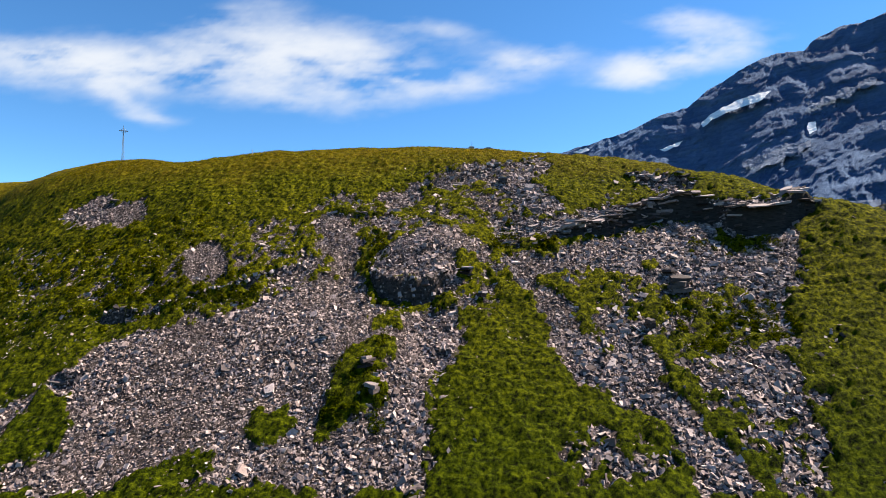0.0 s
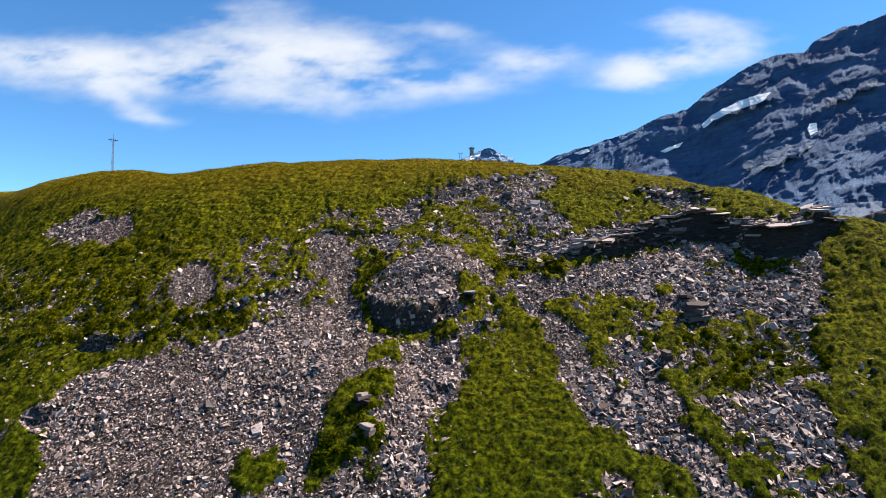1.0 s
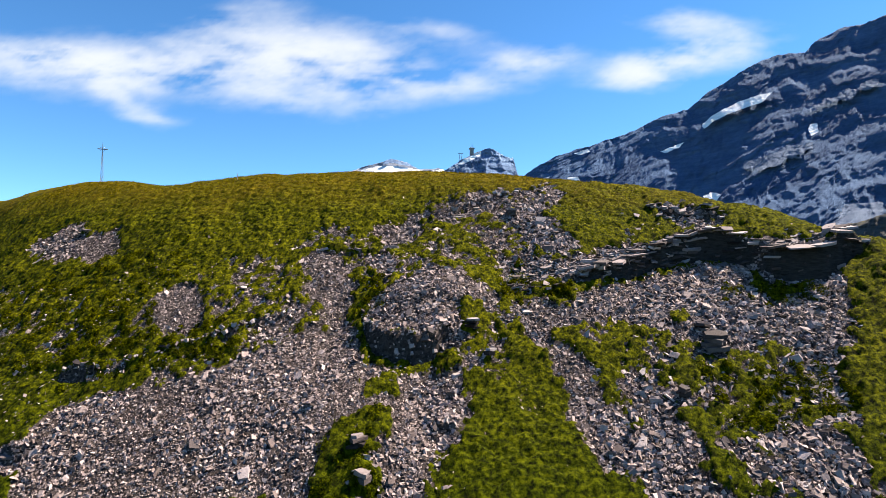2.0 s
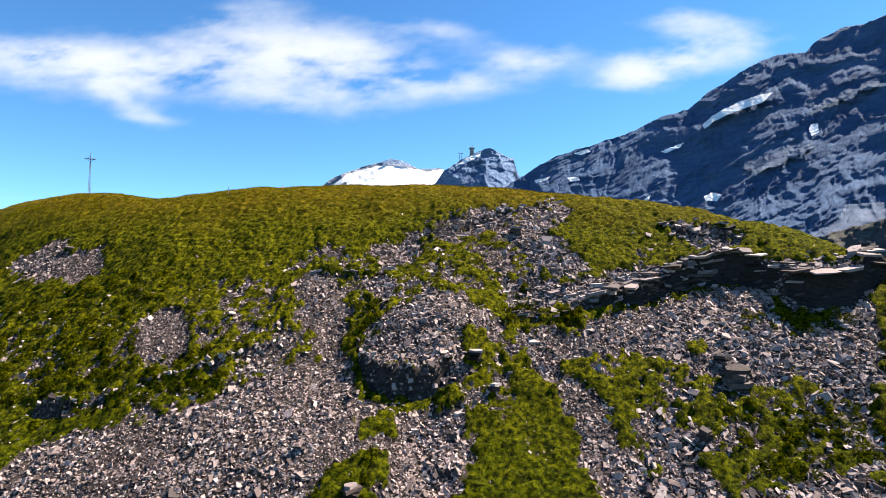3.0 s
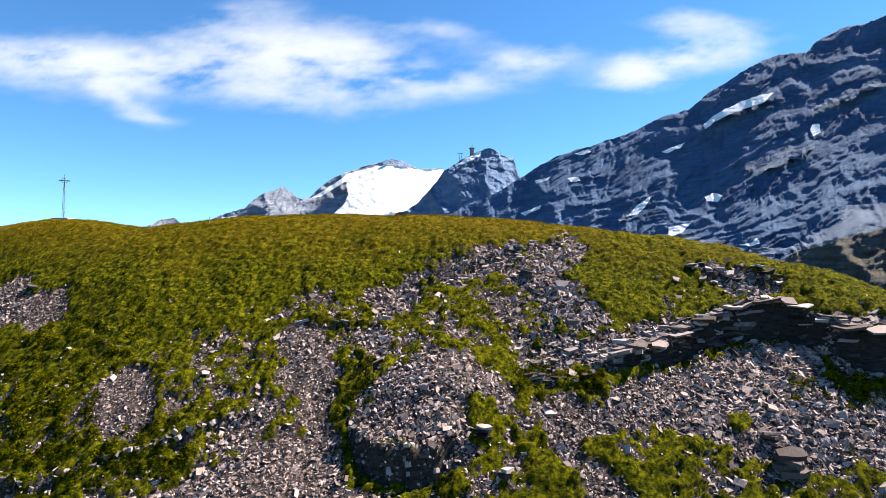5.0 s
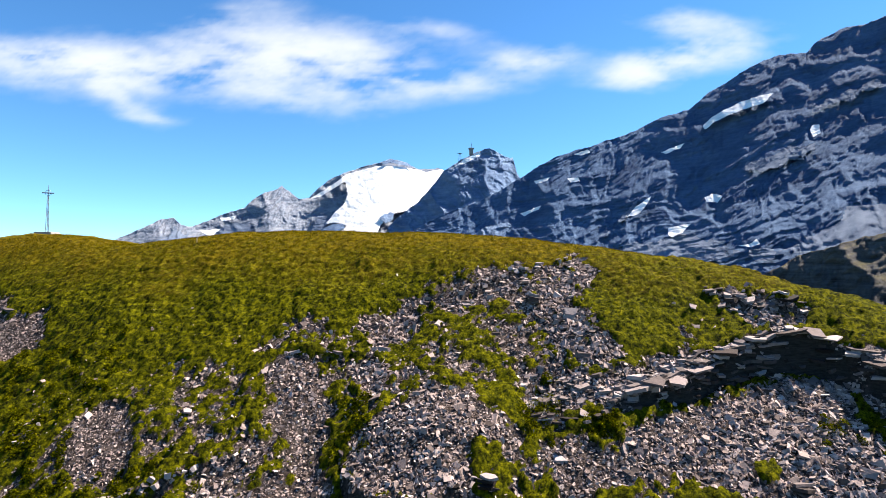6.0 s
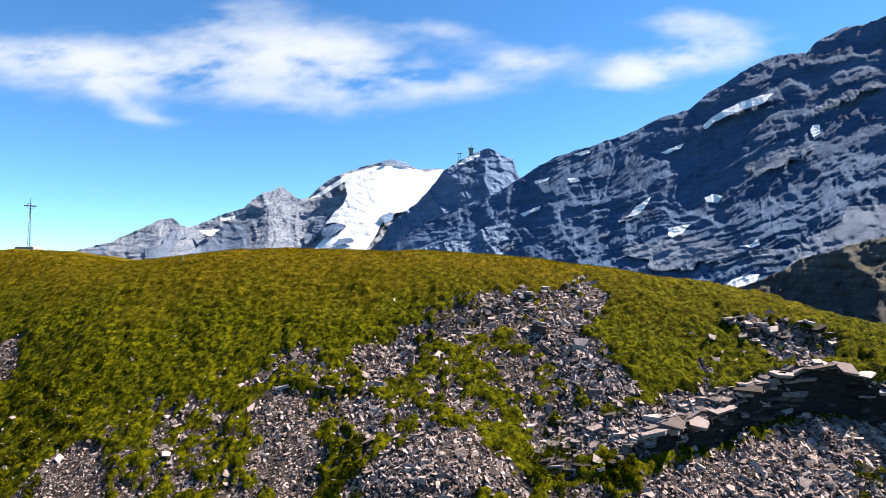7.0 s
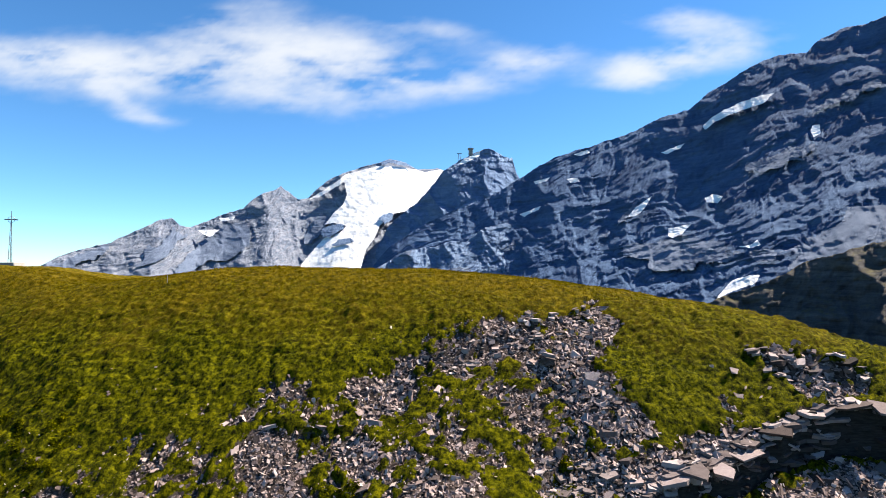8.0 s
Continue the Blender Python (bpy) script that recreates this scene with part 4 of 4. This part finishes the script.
gx, gy = scatter(88000, -48, 38, 24, 66, turfy)
lush = 0.5 + 0.5 * fractal(gx * 0.6, gy * 0.6, 0, 3, 501) + 1.1 * step(22.0, 23.6, sample(GZZ, gx, gy))
grass = new("grass", mesh_from("grass", *blades(gx, gy, 0.03 + 0.075 * lush, 6, 0.016, 0.09), GRASS))
tagged(grass, "short yellowish-green mountain grass in dense tufts", "grass", kind="stuff")


# ---- rock ledges: stacked slabs ----
def plate_mesh(rng, corners, material):
    """An irregular flat slab about one metre across and one thick, for scaling."""
    bm = bmesh.new()
    a0 = rng.random()
    ring = [(a0 + (i + rng.uniform(-0.33, 0.33)) * 2 * math.pi / corners, rng.uniform(0.62, 1.22)) for i in range(corners)]
    low = [bm.verts.new((0.5 * q * math.cos(a) * rng.uniform(0.85, 1.1), 0.5 * q * math.sin(a) * rng.uniform(0.85, 1.1), -0.5 + rng.uniform(-0.08, 0.08))) for a, q in ring]
    high = [bm.verts.new((0.5 * q * math.cos(a), 0.5 * q * math.sin(a), 0.5 + rng.uniform(-0.12, 0.12))) for a, q in ring]
    bm.faces.new(high)
    bm.faces.new(low[::-1])
    for i in range(corners):
        k = (i + 1) % corners
        bm.faces.new((low[i], low[k], high[k], high[i]))
    me = bpy.data.meshes.new("slab")
    bm.to_mesh(me)
    bm.free()
    me.materials.append(material)
    return me


DICE = random.Random(5)
PLATES = [plate_mesh(DICE, DICE.choice((4, 4, 5, 5, 6)), SLAB) for _ in range(16)]
SHADED_BEDS = [plate_mesh(DICE, DICE.choice((4, 5, 6)), SHADED_BED) for _ in range(8)]


def height_at(x, y):
    return float(sample(GZZ, np.array([x]), np.array([y]))[0])


def lay_slab(home, mesh, m, dims):
    ob = new("slab", mesh)
    ob.parent = home
    ob.matrix_basis = Matrix.Translation(-home.location) @ m @ Matrix.Diagonal((*dims, 1))


def rock_ledge(drop, beds, line, label, pale, lips):
    """Beds of shale that jut from the step, one above another; lower ones carry the darker, shaded colour."""
    mid = line[len(line) // 2]
    home = new("rock_ledge")
    home.location = (mid[0], mid[1], height_at(*mid))
    tagged(home, label, "rock ledge", "rock ledges")
    for i in range(beds):
        x = line[0][0] + DICE.uniform(0, 0.4)
        while x < line[-1][0]:
            lip = i == 0 and lips
            wide = DICE.uniform(0.8, 1.9) if lip else DICE.uniform(0.18, 0.55) if pale > 0.7 else DICE.choice((DICE.uniform(0.2, 0.5), DICE.uniform(0.4, 0.9), DICE.uniform(0.5, 1.5)))
            xs = np.array([x + wide / 2])
            ye = float(step_edge(drop, line, xs)[0][0])
            top, foot = height_at(xs[0], ye + 0.15), height_at(xs[0], ye - 0.45)
            tall = top - foot
            x += wide * DICE.uniform(0.6, 1.3)
            if tall < 0.16 or not lip and DICE.random() < 0.35:
                continue
            deep = DICE.uniform(1.8, 2.4) if lip else DICE.uniform(0.3, 0.6) if pale > 0.7 else DICE.uniform(0.5, 1.1)
            out = (DICE.uniform(0.6, 1.3) if lip else DICE.uniform(-0.25, 0.30)) * min(1.0, tall)
            z = top + 0.05 - (0.0 if lip else (i + DICE.uniform(0.0, 1.0)) * tall / beds)
            mesh = DICE.choice(PLATES if i < pale * beds and DICE.random() < 0.8 else SHADED_BEDS)
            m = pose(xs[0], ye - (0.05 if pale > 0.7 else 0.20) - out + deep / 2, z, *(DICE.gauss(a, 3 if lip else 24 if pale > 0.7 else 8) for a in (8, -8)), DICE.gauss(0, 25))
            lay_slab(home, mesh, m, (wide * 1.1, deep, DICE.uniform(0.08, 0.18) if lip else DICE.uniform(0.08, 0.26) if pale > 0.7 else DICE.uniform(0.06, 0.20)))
    return home


def stair(home, outline, count, small, large):
    """Flat slabs that lie step above step behind a ledge."""
    o = np.asarray(outline)
    laid = 0
    while laid < count:
        x, y = DICE.uniform(o[:, 0].min(), o[:, 0].max()), DICE.uniform(o[:, 1].min(), o[:, 1].max())
        if inside_by(outline, np.array([x]), np.array([y]))[0] < 0:
            continue
        laid += 1
        wide = DICE.uniform(small, large) if DICE.random() < 0.8 else large * DICE.uniform(1.0, 1.5)
        m = pose(x, y, height_at(x, y) + DICE.uniform(-0.02, 0.12), DICE.gauss(12, 9), DICE.gauss(-8, 8), DICE.gauss(0, 35))
        lay_slab(home, DICE.choice(PLATES), m, (wide, wide * DICE.uniform(0.55, 0.95), wide * DICE.uniform(0.09, 0.22)))


LEDGE_LABELS = {
    "great_ledge": "long shale ledge in shade with overhanging stacked beds",
    "bowl_rim": "curved grey rock rim below a scree bowl",
    "left_bank": "low broken rock bank under dark turf",
    "knob_edge": "short shaded rock outcrop near the crest",
    "crown_edge": "pale broken rock rib near the hilltop",
    "low_notch": "small shaded rock nose above loose scree",
    "left_notch": "small shaded rock step beside the scree fan",
    "mid_rim": "grey rock rim with mossy turf behind",
    "end_block": "shaded overhanging shale block at the ledge's end",
    "chute_edge": "low broken rock edge above a stony chute",
    "high_nook": "small shaded rock nook in a stony patch",
}
LEDGES = {}
for key, (drop, low, reach, beds, grow, line) in STEPS.items():
    LEDGES[key] = rock_ledge(drop, beds, line, LEDGE_LABELS[key], {"great_ledge": 0.3, "end_block": 0.25, "bowl_rim": 1.0, "crown_edge": 1.0, "left_bank": 0.8}.get(key, 0.5), drop > 1.9)
stair(LEDGES["great_ledge"], [(8.0, 42.9), (10.1, 44.1), (13.5, 45.1), (16.7, 45.5), (18.4, 45.9), (19.7, 45.1), (17.7, 45.3), (15.1, 44.8), (12.5, 43.8), (11.0, 43.5)], 170, 0.3, 0.9)
stair(LEDGES["mid_rim"], [(3.8, 44.3), (5.9, 44.4), (8.7, 44.2), (8.9, 43.1), (6.2, 43.2), (4.4, 42.5)], 45, 0.3, 0.7)
stair(LEDGES["crown_edge"], [(0.0, 48.8), (2.6, 49.6), (5.4, 50.2), (8.6, 51.4), (8.2, 52.0), (4.6, 51.2), (0.4, 49.8)], 70, 0.22, 0.55)
stair(LEDGES["knob_edge"], [(15.6, 47.6), (20.4, 46.4), (20.6, 47.4), (15.6, 48.7)], 30, 0.3, 0.8)
stair(LEDGES["end_block"], [(21.0, 42.4), (27.4, 42.6), (27.2, 43.6), (21.4, 43.4)], 36, 0.3, 0.75)


# ---- single boulders ----
def boulder(x, y, wide, tall, label):
    home = new("boulder")
    home.location = (x, y, height_at(x, y) - 0.15)
    tagged(home, label, "boulder", "boulders")
    beds = 2 if tall < 0.55 else 4
    for i in range(beds):
        k = (i + 0.5) / beds
        grow = 1.15 - 0.25 * k + DICE.uniform(-0.12, 0.12)
        # shade is in the colour: darkened stone below, the lighter one on top
        bed = new("bed", DICE.choice(SHADED_BEDS if i < beds - 1 else PLATES))
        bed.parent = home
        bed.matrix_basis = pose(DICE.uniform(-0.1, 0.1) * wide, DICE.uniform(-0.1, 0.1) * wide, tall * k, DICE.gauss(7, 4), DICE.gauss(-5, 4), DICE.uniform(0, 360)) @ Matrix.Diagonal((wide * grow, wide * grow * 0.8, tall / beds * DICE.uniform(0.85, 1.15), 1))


boulder(15.4, 37.9, 1.7, 1.0, "large boulder with shade-dark beds under a pale flat slab")
boulder(15.3, 39.0, 1.2, 0.6, "grey boulder with a flat top among loose stones")
boulder(12.6, 35.2, 0.9, 0.5, "small grey boulder at the edge of turf")
boulder(-4.4, 33.2, 1.1, 0.6, "boulder with shade-dark beds in a turf island")
boulder(-3.9, 31.6, 1.0, 0.5, "boulder with a shade-dark lower bed beside the scree")
boulder(5.2, 48.9, 1.0, 0.6, "pale blocky boulder near the hilltop")
boulder(1.6, 39.6, 1.0, 0.6, "pale angular boulder at the rim")
boulder(2.6, 38.3, 0.8, 0.4, "pale flat boulder on the turf edge")


# ---- summit cross ----
def summit_cross(x, y, tall):
    z = height_at(x, y)
    home = new("summit_cross")
    home.location = (x, y, z)
    tagged(home, "tall slender grey metal summit cross on a stone plinth", "cross")
    bm = bmesh.new()
    box(bm, 1.9, 1.5, 0.45, pose(0, 0, 0.1), 0.88, 0.05)
    part("plinth", bm, CONCRETE, home, "low rough stone plinth")
    bm = bmesh.new()
    for a in range(3):
        c, q = math.cos(a * 2.094), math.sin(a * 2.094)
        rod(bm, (0.16 * c, 0.16 * q, 0.3), (0.05 * c, 0.05 * q, tall * 0.78), 0.028, 0.022, 6)
    for i in range(16):
        h0, h1 = 0.3 + i * 0.21, 0.3 + (i + 1) * 0.21
        r0 = 0.16 - 0.11 * i / 16
        a0, a1 = i * 2.094, (i + 1) * 2.094
        rod(bm, (r0 * math.cos(a0), r0 * math.sin(a0), h0), (r0 * math.cos(a1), r0 * math.sin(a1), h1), 0.012, 0.012, 5)
    pole = part("lattice_pole", bm, STEEL, home)
    bm = bmesh.new()
    rod(bm, (0, 0, tall * 0.76), (0, 0, tall), 0.04, 0.015, 8)
    part("spike", bm, STEEL, pole)
    bm = bmesh.new()
    box(bm, 1.0, 0.09, 0.10, pose(0, 0, tall * 0.845, 0, 0, 25), 1.0, 0.012)
    bar = part("crossbar", bm, STEEL, home)
    bm = bmesh.new()
    turn = pose(0, 0, tall * 0.845, 90, 0, 25)
    for i in range(24):
        a0, a1 = i * math.pi / 12, (i + 1) * math.pi / 12
        rod(bm, turn @ Vector((0.26 * math.cos(a0), 0.26 * math.sin(a0), 0)), turn @ Vector((0.26 * math.cos(a1), 0.26 * math.sin(a1), 0)), 0.018, 0.018, 5)
    part("ring", bm, STEEL, bar)


summit_cross(-38.8, 69.3, 4.9)


# ---- buildings on the far peak ----
def far_station(az, el, dist):
    home = new("summit_station")
    home.location = Vector(face_point(np.array(az), np.array(el), np.array(float(dist))))
    tagged(home, "grey tower building with a mast on the rocky peak", "tower")
    bm = bmesh.new()
    box(bm, 17, 15, 34, pose(0, 0, 2, 0, 0, 20), 0.94, 0.6)
    tower = part("tower", bm, CONCRETE, home)
    bm = bmesh.new()
    box(bm, 24, 19, 7, pose(0, 0, 16, 0, 0, 20), 1.0, 0.5)
    part("gallery", bm, CONCRETE, tower)
    bm = bmesh.new()
    rod(bm, (2, 0, 18), (2, 0, 46), 1.3, 0.5, 8)
    part("mast", bm, STEEL, tower)


def far_pylon(az, el, dist):
    home = new("lift_pylon")
    home.location = Vector(face_point(np.array(az), np.array(el), np.array(float(dist))))
    tagged(home, "steel cable-car pylon standing on a snowy ridge", "pylon")
    for dx in (-1, 1):
        bm = bmesh.new()
        rod(bm, (dx * 7, 0, -20), (dx * 3, 0, 26), 1.3, 1.0, 6)
        part("leg", bm, STEEL, home)
    bm = bmesh.new()
    box(bm, 24, 3, 3, pose(0, 0, 26), 1.0, 0.2)
    part("cross_arm", bm, STEEL, home)


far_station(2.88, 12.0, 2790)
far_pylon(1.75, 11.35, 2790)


# ---- low shrubs ----
def leafy(centres_x, centres_y, radius, per):
    k = len(centres_x) * per
    cx, cy, rr = np.repeat(centres_x, per), np.repeat(centres_y, per), np.repeat(radius, per)
    d = RNG.normal(0, 1, (k, 3))
    d /= np.linalg.norm(d, axis=1, keepdims=True)
    d[:, 2] = np.abs(d[:, 2])
    d *= (rr * RNG.uniform(0.5, 1.0, k))[:, None]
    x, y = cx + d[:, 0], cy + d[:, 1]
    at = np.stack([x, y, sample(GZZ, x, y) + 0.03 + 0.7 * d[:, 2]], -1)
    a = RNG.normal(0, 1, (k, 3))
    a[:, 2] *= 0.5
    a /= np.linalg.norm(a, axis=1, keepdims=True)
    b = np.cross(a, RNG.normal(0, 1, (k, 3)))
    b /= np.linalg.norm(b, axis=1, keepdims=True)
    ln, wd = RNG.uniform(0.04, 0.08, (k, 1)), RNG.uniform(0.02, 0.04, (k, 1))
    v = np.stack([at - a * ln, at - b * wd, at + a * ln, at + b * wd], 1).reshape(-1, 3)
    return v, np.arange(len(v)).reshape(-1, 4)


hx, hy = [], []
for x0, x1, y0, y1, k in ((14.0, 21.0, 33.4, 36.6, 85), (17.5, 24.0, 40.0, 41.8, 25), (3.6, 5.4, 41.6, 44.6, 20), (-5.8, -4.2, 41.5, 44.5, 16), (-6.4, -3.2, 30.0, 35.0, 30), (6.8, 8.2, 41.6, 42.4, 14), (-24, -12, 39.5, 42.0, 60), (-38, -19, 41.0, 50.0, 260)):
    hx.append(RNG.uniform(x0, x1, k))
    hy.append(RNG.uniform(y0, y1, k))
hx, hy = np.concatenate(hx), np.concatenate(hy)
shrubs = new("low_shrubs", mesh_from("low_shrubs", *leafy(hx, hy, RNG.uniform(0.18, 0.42, len(hx)), 110), LEAF))
tagged(shrubs, "low dark-green leafy mountain shrubs between stones", "shrubs", kind="stuff")

# ---- large loose stones that can be told apart ----
bx, by = scatter(2600, -26, 28, 25, 54, dense)
order = np.argsort(-(step(3, 12, bx) + RNG.random(len(bx)) * 1.4))[:300]
bn = slope_frame(bx[order], by[order])
for x, y, n in zip(bx[order], by[order], bn):
    size = min(0.9, math.exp(DICE.gauss(-0.95, 0.3)))
    ob = new("stone", DICE.choice(PLATES))
    ob.parent = ground
    lay = Vector(n).to_track_quat("Z", "Y").to_matrix().to_4x4()
    ob.matrix_basis = Matrix.Translation((x, y, height_at(x, y) + 0.05)) @ lay @ pose(0, 0, 0, DICE.gauss(-12, 14), DICE.gauss(0, 14), DICE.uniform(0, 360)) @ Matrix.Diagonal((size, size * DICE.uniform(0.6, 0.9), size * DICE.uniform(0.12, 0.25), 1))


# ---- marker post on the hilltop ----
post = new("marker_post")
post.location = (-19.2, 57.5, height_at(-19.2, 57.5))
tagged(post, "thin weathered wooden marker post in the grass", "post")
bm = bmesh.new()
rod(bm, (0, 0, -0.2), (0, 0, 0.55), 0.03, 0.028, 8)
part("shaft", bm, CONCRETE, post)
bm = bmesh.new()
rod(bm, (0, 0, 0.54), (0, 0, 0.62), 0.034, 0.02, 8)
part("painted_tip", bm, STEEL, post, "dark painted tip")
